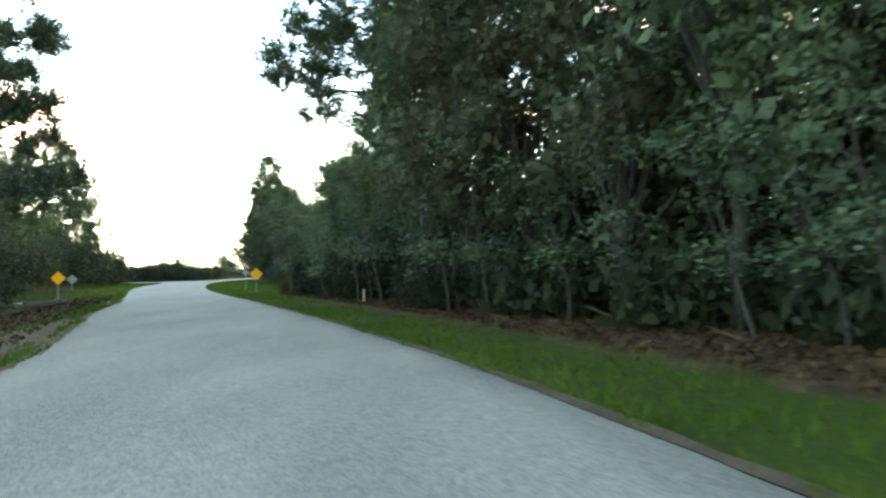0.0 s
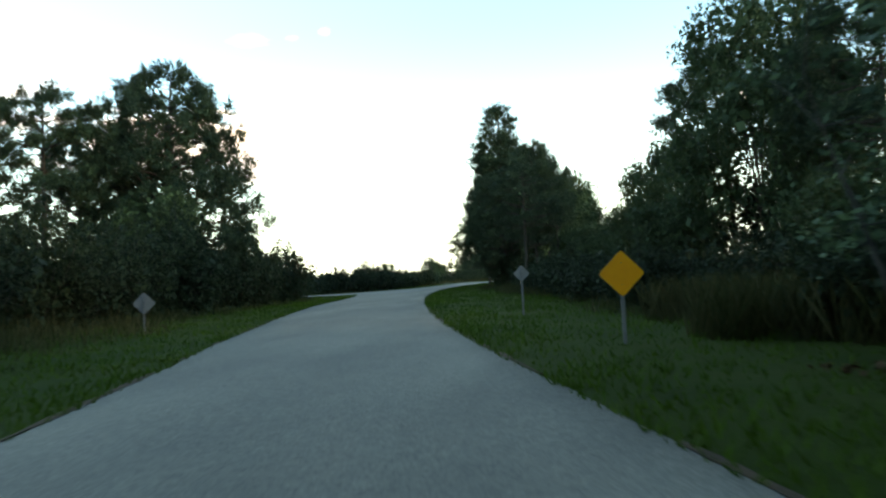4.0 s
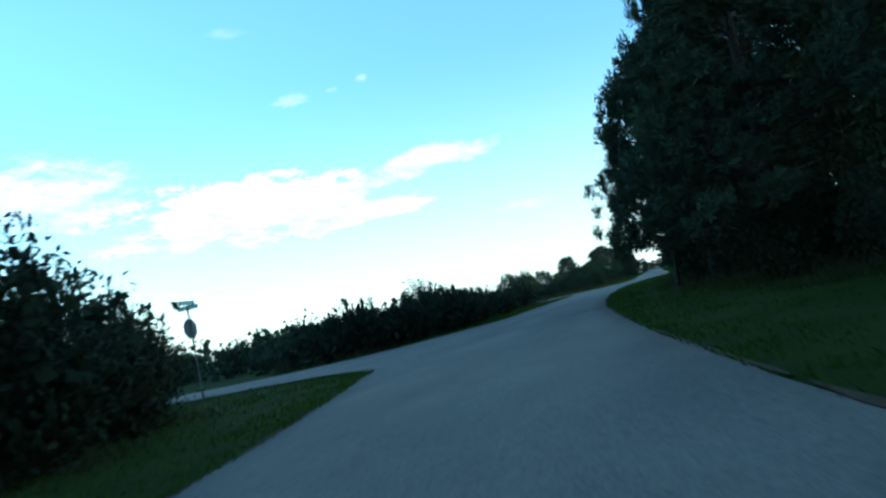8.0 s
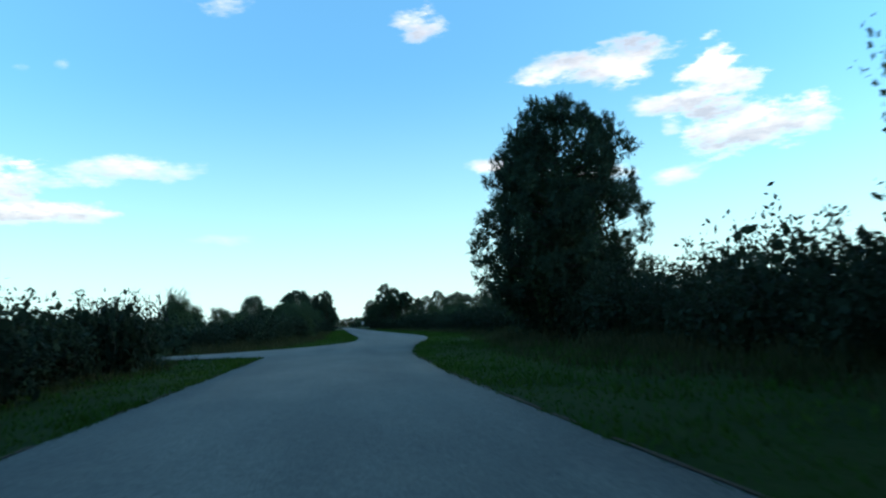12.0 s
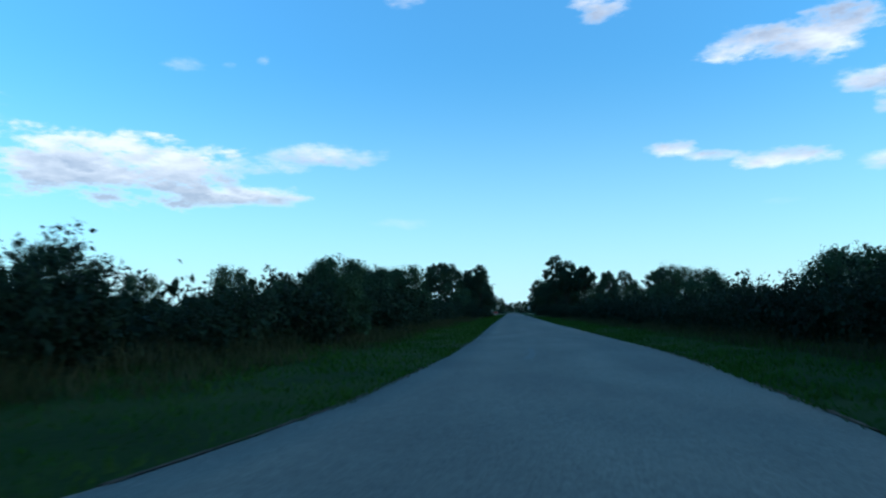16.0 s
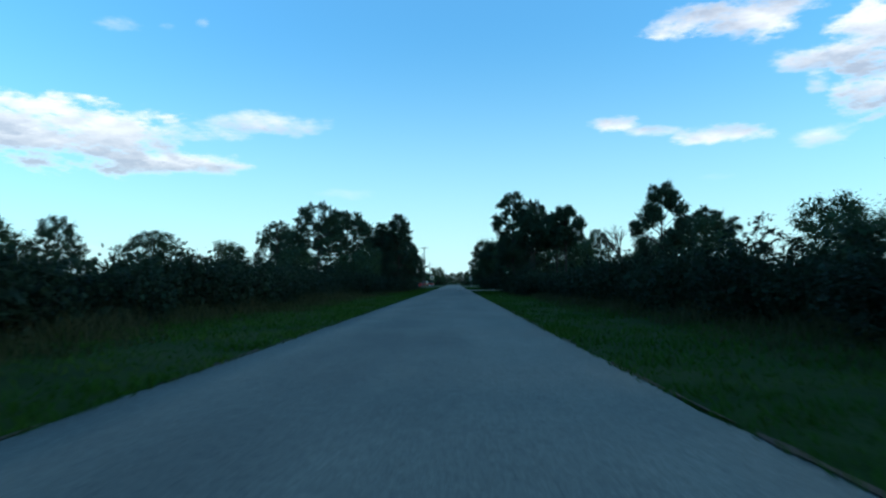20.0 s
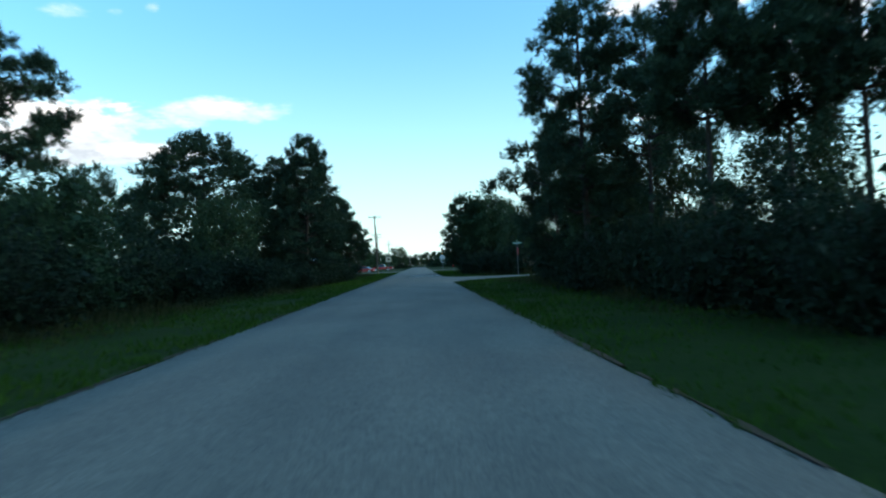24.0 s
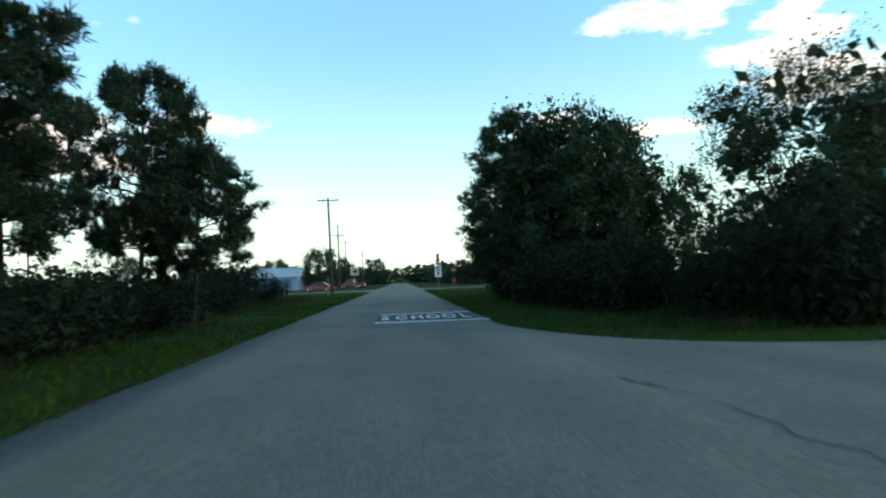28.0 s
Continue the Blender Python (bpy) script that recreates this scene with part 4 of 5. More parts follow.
def plant(key, x, y, H, R, turn=None, label="", group=""):
    ob, h0, r0 = LIB[key]
    turn = RNG.uniform(0, 360) if turn is None else turn
    m = Matrix.LocRotScale((x, y, float(ground_z(x, y)) - 0.02), Euler((0, 0, radians(turn))), (R / r0, R / r0, H / h0))
    if key in USED:
        o = copy_thing(ob, m)
        o.matrix_basis = m
    else:
        ob.matrix_basis = m
        USED[key] = o = ob
    lab, cat = LABELS[key]
    return tagged(o, label or lab, cat, group or GROUPS[cat])


SCRUB_MASS = Soup()


def mass(x, y, H, R, rng):
    """A shrub deep in the scrub, as part of one leafy mass."""
    n = int(40 + 26 * R * H)
    base = np.array([x, y, float(ground_z(x, y))])
    g = rng.normal(size=(n, 3))
    g /= np.linalg.norm(g, axis=1, keepdims=True)
    g[:, 2] = np.abs(g[:, 2]) ** 0.8
    lump = 1 + 0.16 * np.sin(g[:, :1] * 5 + x) * np.cos(g[:, 1:2] * 5 + y) + 0.12 * np.sin(g[:, 2:] * 9 + x * 3)
    SCRUB_MASS.leaves(base + g * (0.5 + 0.42 * rng.random((n, 1)) ** 1.2) * lump * np.array([R, R, H * 0.95]) + (0, 0, 0.1), 0.26, 0.13, rng, up=0.4)
    k = int(18 + 7 * R * H)
    q = rng.normal(size=(k, 3))
    q *= rng.random((k, 1)) ** 0.4 / np.linalg.norm(q, axis=1, keepdims=True) * 0.72
    q[:, 2] = np.abs(q[:, 2])
    SCRUB_MASS.leaves(base + q * np.array([R, R, H]), 0.6, 0.42, rng)


def band(front, depth, step, mix, H, R, seed, rows=1, side=1, solo=1):
    """Plants in rows behind a front line; side +1 puts the depth to the east. Rows past the first solo ones join the mass."""
    rng = np.random.default_rng(seed)
    p = np.array(front, float)
    d = np.concatenate([[0], np.cumsum(np.linalg.norm(np.diff(p, axis=0), axis=1))])
    for r in range(rows):
        s = rng.uniform(0, step)
        while s < d[-1]:
            x, y = np.interp(s, d, p[:, 0]), np.interp(s, d, p[:, 1])
            x += side * (depth * (r + rng.uniform(0.0, 0.7)) / rows)
            y += rng.normal(0, 0.3 * step)
            key = mix[rng.integers(len(mix))]
            k = rng.uniform(0.72, 1.2)
            h = H * k * rng.uniform(0.88, 1.12)
            turn = rng.uniform(0, 360)
            s += step * rng.uniform(0.7, 1.3)
            if bool(in_street(np.array(x), np.array(y))) or off_road(x, y) < R * 0.75:
                continue
            if r < solo:
                plant(key, x, y, h, R * k, turn)
            else:
                mass(x, y, h, R * k, rng)


# ---- wood on the east side where the drive begins
WOOD_EAST = [(34, -345), (31, -330), (28.4, -319), (25.0, -311.5), (22.0, -304.5), (19.4, -297.5), (17.4, -290), (16.2, -281)]
BRUSH_EAST = [(16.0, -279), (14.2, -271), (12.2, -265.5), (11.0, -256), (9.2, -246), (8.0, -238)]
band(WOOD_EAST, 3.0, 2.4, ["bush1", "bush3", "bush4"], 2.5, 1.5, 51)
band([(x + 2.4, y) for x, y in WOOD_EAST[:5]], 13, 3.2, ["wood1", "wood3", "wood2", "wood3", "open1"], 12.5, 3.2, 52, rows=3, solo=1)
band([(x + 2.4, y) for x, y in WOOD_EAST[5:]], 9, 2.8, ["wood2", "oak2", "wood2"], 7.4, 2.6, 59, rows=3, solo=1)
band([(x + 3.5, y) for x, y in WOOD_EAST], 14, 3.0, ["bush3"], 7.0, 2.4, 58, rows=3, solo=0)
band([(31.5, -320), (28.5, -308), (26.4, -298), (24.6, -289)], 9, 2.6, ["wood2"], 10.5, 2.6, 67, rows=3, solo=0)
band(BRUSH_EAST, 4.0, 1.9, ["bush1", "bush2", "bush1"], 2.3, 1.6, 55, rows=2, solo=1)
band([(x + 4.5, y) for x, y in BRUSH_EAST], 4.0, 2.6, ["bush3", "oak2"], 4.0, 2.0, 56, rows=1)
band([(20.5, -278), (20.5, -266)], 9, 3.6, ["wood1", "oak1", "open1"], 11.5, 3.2, 57, rows=2, solo=1)
for x, y, H, R, key in [(21.4, -294.4, 17.5, 6.0, "open1"), (23.0, -300.5, 15.5, 3.2, "wood1"), (23.4, -298, 14.5, 3.0, "wood2"), (22.0, -291.5, 10.5, 2.8, "wood2"), (25.2, -304, 16, 4.2, "open1"), (24.4, -306.5, 13, 3.2, "wood3"), (27.4, -312.5, 13, 3.2, "wood3"), (28.4, -316, 15, 3.8, "wood1"),
                        (19.8, -286, 8.4, 3.0, "oak2"), (20.0, -268, 12.5, 4.2, "oak1"), (20.2, -261, 11.5, 3.4, "open1"), (18.2, -254, 9.0, 3.0, "oak2"), (17.4, -246, 6.4, 2.6, "bush3"), (15.6, -240, 6.4, 2.6, "oak2"), (17.8, -250, 8.0, 2.6, "oak2")]:
    plant(key, x, y, H, R)
for x, y in [(16.3, -283), (17.0, -280.5), (15.9, -278.2), (17.0, -275.8), (16.3, -273), (15.6, -270), (18.2, -284.5), (15.2, -266)]:
    plant("grass", x, y, 1.1, 1.5)
edge_rng = np.random.default_rng(17)
edge_xy = np.array(WOOD_EAST)
for k in range(30):
    y = -330 + k * 1.45 + edge_rng.uniform(-0.4, 0.4)
    plant("sapling", float(np.interp(y, edge_xy[:, 1], edge_xy[:, 0])) - edge_rng.uniform(-0.8, 1.4), y, edge_rng.uniform(2.6, 5.0), edge_rng.uniform(0.8, 1.4), edge_rng.uniform(120, 250))
# conical pine and the row that follows it
for x, y, H, R, key in [(5.9, -228.5, 17.6, 4.6, "cone"), (9.4, -236.5, 12.0, 2.6, "dense"), (11.2, -240, 10.0, 2.0, "open1"), (12.6, -238.5, 5.0, 3.0, "oak1"), (14.5, -243, 4.8, 2.6, "oak2"), (9.8, -231, 11.0, 3.2, "oak1"), (12.5, -228.5, 8.0, 3.0, "oak1"), (5.6, -222.5, 15.5, 3.4, "dome"), (4.0, -217.7, 13.5, 3.2, "open2"),
                        (4.4, -218.5, 13.5, 3.4, "open1"), (2.3, -214.8, 12.8, 3.7, "dome"), (6.0, -211, 13, 3.6, "oak1"), (5.3, -204.5, 13.0, 4.2, "oak1"), (8.2, -199.5, 11.6, 3.8, "oak1"),
                        (9.2, -248.2, 9.2, 3.2, "open1"), (11.2, -222, 12.0, 3.6, "oak1"), (12.0, -214, 12.0, 3.8, "wood1"), (12.5, -206, 12.0, 3.6, "oak1"), (6.6, -174.5, 12.2, 4.3, "dome"), (6.8, -173.6, 8.6, 3.8, "oak1"), (6.7, -174.0, 10.6, 3.0, "oak2"), (6.2, -172.5, 4.8, 2.6, "bush3"), (6.8, -169.5, 4.2, 2.4, "bush3"), (7.0, -176.5, 4.8, 2.4, "bush3")]:
    plant(key, x, y, H, R)
band([(7.2, -236), (5.6, -228), (4.4, -220), (3.8, -212), (4.2, -204), (5.2, -196), (6.2, -188), (6.6, -180), (7.4, -172), (8.6, -165)], 3, 2.4, ["bush1", "bush3", "bush2"], 3.4, 1.9, 53, rows=2)
band([(9, -200), (10, -190), (11, -180), (12, -170)], 9, 4.0, ["oak2", "bush3"], 5.2, 2.8, 54, rows=2, solo=0)

# ---- west side at the start: pines by the ditch, then scrub and big pines
for x, y, H, R, key in [(6.9, -304.5, 14.5, 4.4, "open2"), (5.0, -306.8, 14.2, 3.9, "open1"), (4.4, -309.5, 13.5, 3.8, "dome"), (8.6, -313.5, 13.0, 3.6, "open1"), (5.4, -311.5, 14.0, 3.4, "open2"), (5.6, -300.5, 2.4, 1.8, "bush3"), (7.4, -308.5, 2.6, 1.8, "bush3"), (4.0, -305, 3.0, 2.2, "bush3"), (9.4, -315, 2.6, 1.6, "bush3"), (2.0, -311, 8.5, 3.0, "wood2"), (0.5, -306, 11, 3.4, "wood1"), (7.0, -321, 13, 3.6, "wood1"),
                        (-10.9, -257.2, 15.2, 5.2, "dome"), (-15.4, -255, 12.6, 4.6, "dome_far"), (-18.6, -256.5, 12.8, 4.0, "dome_far"), (-15.5, -263, 12.6, 4.2, "open1"), (-20, -267, 11.5, 3.8, "oak1"), (-9.6, -262, 7.0, 3.0, "oak2")]:
    plant(key, x, y, H, R)
band([(-2.6, -287), (-4.2, -278), (-4.8, -270), (-6.0, -263)], 5, 2.3, ["bush3", "bush1", "bush3"], 4.8, 2.1, 61, rows=2, side=-1)
band([(-6.4, -261), (-7.2, -254), (-8.6, -247), (-10.6, -240.5)], 5, 2.2, ["bush3", "bush1", "bush3"], 4.3, 2.0, 66, rows=2, side=-1)
band([(-3, -296), (-6, -284), (-9, -272), (-12, -262), (-14, -250), (-15, -241)], 14, 4.0, ["oak2", "bush3", "wood2"], 5.6, 2.6, 62, rows=2, side=-1, solo=0)
band([(2.6, -300), (-1.0, -291), (-2.0, -285)], 2, 2.2, ["grass", "bush4"], 1.1, 1.3, 63, side=-1)
band([(1, -322), (1, -312), (0, -302)], 8, 3.5, ["wood1", "wood2", "bush3"], 9, 2.8, 64, rows=2, side=-1)
band([(-12.6, -238.6), (-18, -237.4), (-26, -238), (-40, -240)], 3, 2.6, ["bush3", "bush1"], 4.6, 2.0, 65, side=-1)

# ---- west scrub between the two side streets
band([(-13.5, -224), (-12.2, -219), (-11.4, -212), (-11.6, -204), (-12.0, -196), (-12.4, -188), (-12.6, -180), (-13.4, -176)], 5, 2.1, ["bush2", "bush4", "bush1"], 2.8, 1.8, 71, rows=3, side=-1)
plant("bush3", -13.6, -210.2, 4.0, 2.4)
plant("bush1", -12.4, -208.6, 3.2, 1.9)
plant("bush3", -19.4, -193.5, 4.6, 2.2)
band([(-18, -225), (-18, -176)], 40, 4.6, ["bush2", "bush2", "bush3"], 2.8, 2.6, 72, rows=6, side=-1, solo=0)
# ---- west scrub from the second street to the pines at the end
band([(-13, -160), (-11.4, -152), (-10.2, -142), (-9.2, -132), (-9.0, -118), (-9.2, -100), (-9.4, -80), (-9.6, -60), (-9.4, -40)], 5, 2.9, ["bush2", "bush1", "bush1", "bush3"], 2.9, 1.9, 73, rows=3, side=-1)
band([(-17, -160), (-16, -40)], 34, 5.0, ["bush3", "oak2", "bush2"], 3.6, 2.8, 74, rows=4, side=-1, solo=0)
for x, y, H, R, key in [(-8.6, -130, 3.7, 1.7, "oak2"), (-10.6, -127.5, 3.2, 1.6, "oak2"), (-10.6, -96.5, 5.6, 2.6, "oak1"), (-12.8, -99, 5.3, 2.4, "oak2"), (-14.6, -95.5, 5.0, 2.4, "oak2"), (-17.9, -148, 5.6, 2.0, "snag"), (-17.6, -147.6, 4.6, 1.5, "oak_open"), (-11.4, -145, 3.5, 2.0, "bush3"), (-11, -120.5, 4.5, 1.9, "oak2"), (-11.4, -107.8, 4.7, 2.2, "oak2"), (-25.4, -45, 6.0, 3.9, "dome_far"),
                        (-46, -23.3, 9.5, 4.0, "dome_far"), (-31, -86, 6.5, 3.0, "oak1"), (-50, -70, 7, 3.4, "oak1"), (-24, -70, 5.2, 2.6, "oak2"), (-34, -60, 6, 3.0, "oak1"), (-20, -132, 4.4, 2.4, "oak2"),
                        (-14.9, -25, 10.4, 3.3, "open1"), (-10.0, -30.5, 4.6, 2.4, "oak2"), (-16.5, 5.5, 12.6, 6.4, "dome"), (-8.4, 5.6, 11.9, 3.0, "column"), (-11.6, 10.5, 11.0, 2.6, "column"), (-9.8, 16.5, 11.8, 3.8, "open2"), (-10.6, 20.5, 9.5, 2.6, "open2"), (-8.6, 25, 9.0, 2.2, "dense"), (-7.0, 26.0, 6.4, 2.0, "dense"),
                        (-30, 16.5, 12.2, 4.4, "dome_far"), (-33.5, 39, 13.3, 4.6, "oak1"), (-42, 29, 9.6, 4.2, "oak1"), (-20, -14, 6.2, 3.2, "oak2"),
                        (-12.0, -4, 6.4, 2.6, "oak2"), (-11.5, 21, 2.6, 2.2, "bush3"), (-12, 29, 2.8, 2.2, "bush3")]:
    plant(key, x, y, H, R)
band([(-8.2, -36), (-7.8, -20), (-7.0, -5), (-6.7, 5)], 5, 2.2, ["bush1", "bush3", "bush2"], 2.4, 1.6, 75, rows=2, side=-1)
band([(-6.7, 6), (-6.6, 14), (-6.8, 22), (-8.2, 32), (-10.5, 42)], 6, 2.0, ["bush1", "bush4", "bush2"], 1.8, 1.6, 78, rows=3, side=-1, solo=1)
band([(-14, -30), (-14, 4)], 22, 4.2, ["oak2", "bush3"], 5.4, 2.8, 76, rows=3, side=-1, solo=0)
band([(-14, 4), (-14, 44)], 22, 4.2, ["bush3"], 2.3, 2.6, 79, rows=3, side=-1, solo=0)
for x, y, H, R in [(-10.6, 49, 3.4, 2.4), (-9.2, 52.5, 2.4, 1.7), (-12.0, 45, 3.6, 2.4), (-10.0, 40, 2.8, 2.0)]:
    plant("bush3", x, y, H, R)
band([(-12, 46), (-16, 60), (-24, 72)], 12, 3.6, ["bush2", "bush3"], 2.6, 2.2, 77, rows=2, side=-1, solo=0)

# ---- east scrub along the straight, then the pines before the third street
band([(9.6, -163), (9.6, -150), (9.8, -135), (9.6, -118), (9.4, -100), (9.2, -80), (9.2, -60), (9.0, -42)], 5, 2.9, ["bush2", "bush1", "bush1", "bush3"], 2.8, 1.9, 81, rows=3)
band([(16, -165), (16, -40)], 34, 5.0, ["bush3", "oak2", "bush2"], 3.8, 2.8, 82, rows=4, solo=0)
for x, y, H, R, key in [(10.8, -71.5, 5.8, 1.3, "young"), (14.4, -68, 4.9, 1.8, "oak2"), (15.0, -86.7, 5.6, 2.8, "oak_open"), (12.4, -108.5, 3.7, 2.2, "oak2"), (12.2, -113, 3.5, 2.0, "bush3"), (12.2, -131, 3.7, 2.3, "oak2"), (16.5, -79, 3.8, 2.6, "oak_open"), (11.8, -34.5, 8.6, 1.6, "lanky"), (11.2, -32, 8.0, 1.5, "lanky"), (8.5, -33, 8.1, 1.5, "lanky"),
                        (7.5, -23.4, 11.6, 3.3, "open2"), (9.6, -24.5, 10.5, 2.7, "open1"), (7.5, -17.5, 7.2, 1.5, "young"), (10.2, -8.4, 6.1, 1.4, "lanky"), (8.6, -21.5, 6.4, 2.4, "oak2"), (8.4, -11.5, 3.0, 1.6, "bush3"), (11.4, -13, 5.6, 2.3, "oak2"), (12.4, -20.5, 7.4, 2.4, "oak1"),
                        (14, -27, 6.0, 3.0, "oak1"), (15.4, -44, 6.6, 2.2, "snag"), (30, -96, 6, 3, "oak1"), (26, -58, 7, 3.2, "oak1"), (24, -40, 8, 3.4, "open1"), (11.7, 19.0, 6.8, 3.6, "oak_open"), (13.4, 19.0, 4.4, 2.6, "oak2"), (15.6, 18.0, 3.6, 2.2, "oak2"), (18.4, 18.5, 4.0, 2.6, "oak2"), (25.1, 33.5, 10.3, 3.5, "dome_far"), (10.8, 19.6, 3.0, 1.9, "bush3"),
                        (9.4, 35, 9.9, 5.0, "oak1"), (9.6, 33, 9.1, 3.2, "oak2"), (6.0, 34.4, 9.2, 2.6, "column"), (7.6, 40, 9.0, 3.6, "oak1"), (8.4, 33, 7.0, 3.6, "oak2"), (31, 45, 12.4, 4.4, "dome_far"), (40, 38, 10.6, 3.4, "dome_far"), (35.5, 36, 7.2, 2.8, "oak1"), (24, 42, 6.4, 3.4, "oak2"), (13.4, 34, 6.6, 2.4, "oak2")]:
    plant(key, x, y, H, R)
band([(7.4, -42), (7.2, -30), (6.9, -20), (8.0, -12), (9.6, -6)], 3, 2.0, ["bush1", "bush2", "bush3"], 2.9, 1.6, 83, rows=2)
band([(12, -40), (13, -4)], 22, 4.2, ["oak2", "bush3", "young"], 3.6, 2.6, 84, rows=3, solo=0)
band([(9.2, 15.6), (7.2, 22), (6.2, 30), (6.0, 38), (6.6, 46)], 4, 2.0, ["bush1", "bush2", "bush3"], 2.8, 1.7, 85, rows=2)
band([(14, 17), (20, 16.5), (30, 16), (48, 16)], 3, 2.2, ["bush1", "bush3"], 3.0, 1.8, 86)
band([(14, 24), (14, 60)], 44, 5.0, ["oak2", "bush3", "oak1"], 5.0, 3.0, 87, rows=4, solo=0)
band([(10, 48), (14, 62), (20, 76)], 10, 3.4, ["bush2", "bush3"], 2.4, 2.0, 88, rows=2, solo=0)


for k, (x, y, H) in enumerate([(10.6, 14.6, 1.5), (11.7, 15.0, 1.4), (14.6, 15.4, 1.6), (16.2, 15.0, 1.5), (12.8, 14.9, 1.2)]):
    plume_grass(x, y, H, 400 + k)
for x, y, H, R, key in [(-28, 166, 7.4, 3.6, "oak_far"), (-33, 172, 6.6, 3.4, "oak_far"), (-16.6, 152, 9.0, 4.6, "oak_far"), (-13.0, 160, 7.0, 3.6, "oak_far"), (-7.6, 232, 9.0, 4.2, "oak_far"), (-12, 240, 6.5, 3.6, "oak_far"), (17.5, 200, 6.8, 4.4, "oak_far"), (24, 205, 7.4, 4.4, "oak_far"),
                        (14, 232, 6.0, 3.6, "oak_far"), (4.5, 295, 7.5, 3.4, "oak_far"), (-4.6, 300, 6.4, 3.8, "oak_far"), (0.0, 304, 7.0, 4.0, "oak_far"), (-10, 296, 6.2, 3.8, "oak_far"), (10, 298, 6.8, 4.0, "oak_far"), (33, 190, 7, 4, "oak_far"), (-42, 150, 8, 4, "oak_far"), (-52, 140, 8, 4, "oak_far")]:
    plant(key, x, y, H, R)
band([(-90, 262), (-40, 268), (0, 292), (40, 262), (90, 250)], 10, 3.4, ["bush3"], 6.4, 3.6, 92, rows=2, solo=0)
band([(-60, 175), (-30, 190), (-14, 215)], 8, 3.6, ["bush3"], 4.2, 2.8, 93, rows=2, solo=0, side=-1)
band([(13, 140), (14, 190), (12, 240)], 8, 3.6, ["bush3"], 4.0, 2.8, 94, rows=2, solo=0)

# ---- distant wood all round, one mass of leaf sprays
def far_wood():
    rng = np.random.default_rng(91)
    s = Soup()
    spots = []
    for k in range(240):
        a = rng.uniform(-75, 75)
        d = rng.uniform(150, 330)
        x, y = -d * math.sin(radians(a)), 60 + d * math.cos(radians(a))
        if abs(x) < 9 and y < 290:
            continue
        spots.append((x, y, rng.uniform(4, 8.5)))
    for k in range(170):
        sx = -1 if k % 2 else 1
        spots.append((sx * rng.uniform(85, 150), rng.uniform(-330, 60), rng.uniform(3.5, 8)))
    for k in range(60):
        spots.append((rng.uniform(-60, 90), rng.uniform(-420, -365), rng.uniform(7, 12)))
    for x, y, h in spots:
        r = h * rng.uniform(0.45, 0.75)
        n = 110
        q = rng.normal(0, 0.4, (20, 3)).clip(-0.75, 0.75) * np.array([r, r, h * 0.5])
        s.clumps(np.array([x, y, h * 0.5]) + q, rng.uniform(0.14, 0.24, (20, 1)) * np.array([[r, r, h * 0.5]]), rng, 0.35)
        g = rng.normal(size=(n, 3))
        g /= np.linalg.norm(g, axis=1, keepdims=True)
        g *= rng.random((n, 1)) ** 0.35
        s.leaves(np.array([x, y, h * 0.52]) + g * np.array([r, r, h * 0.5]), 0.9, 0.55, rng)
    tagged(s.ob("distant_wood", LEAVES), "distant dark line of trees along the horizon", "wood", kind="stuff")


far_wood()
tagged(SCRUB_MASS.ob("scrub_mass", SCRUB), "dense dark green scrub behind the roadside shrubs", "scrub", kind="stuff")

# ---------------------------------------------------------------- signs, poles, markings, house, cars


def diamond(bm, s, y0, y1, z):
    """A square plate standing on its corner, facing along y, with rounded corners."""
    pts = []
    for k in range(4):
        a = math.pi / 2 * k
        for j in (-1, 0, 1):
            b = a + j * 0.10
            r = s * (1.0 if j == 0 else 0.955)
            pts.append((r * math.sin(b), z + r * math.cos(b)))
    f = [bm.verts.new((x, y0, zz)) for x, zz in pts]
    g = [bm.verts.new((x, y1, zz)) for x, zz in pts]
    bm.faces.new(f)
    bm.faces.new(g[::-1])
    for i in range(len(pts)):
        j = (i + 1) % len(pts)
        bm.faces.new((f[j], f[i], g[i], g[j]))
    return bm


def channel_post(bm, x, y, h, w=0.06):
    box(bm, x - w / 2, x + w / 2, y, y + 0.006, -0.3, h)
    box(bm, x - w / 2, x - w / 2 + 0.006, y + 0.006, y + 0.03, -0.3, h)
    box(bm, x + w / 2 - 0.006, x + w / 2, y + 0.006, y + 0.03, -0.3, h)
    return bm


def warning_sign(x, y, z, half, turn, front, label):
    t = thing("warning_sign", (x, y, float(ground_z(x, y))), turn, label, "road sign", "diamond road signs")
    c = z - float(ground_z(x, y))
    part("post", channel_post(bmesh.new(), 0, 0, c + half * 0.7), GALV, t, "galvanised steel post")
    plate = part("plate", diamond(bmesh.new(), half, -0.004, 0.0, c), SIGNBACK, t, "bare grey metal back")
    part("face", diamond(bmesh.new(), half * 0.985, -0.009, -0.005, c), YELLOW, plate, front)
    for dz in (-0.18, 0.18):
        part("bolt", rod(bmesh.new(), (0, -0.016, c + dz), (0, 0.012, c + dz), 0.009), GALV, plate)


warning_sign(13.6, -284.4, 1.12, 0.385, 14, "plain orange-yellow face", "yellow diamond warning sign on a steel post in the grass verge")
warning_sign(3.8, -289.1, 1.0, 0.36, 14, "plain orange-yellow face", "yellow diamond warning sign on a steel post before the shrubs")
warning_sign(-0.95, -276.0, 0.82, 0.36, 194, "yellow face turned away", "diamond warning sign seen from its bare grey back")
warning_sign(11.1, -274.6, 1.2, 0.25, 194, "yellow face turned away", "diamond warning sign seen from its bare grey back")


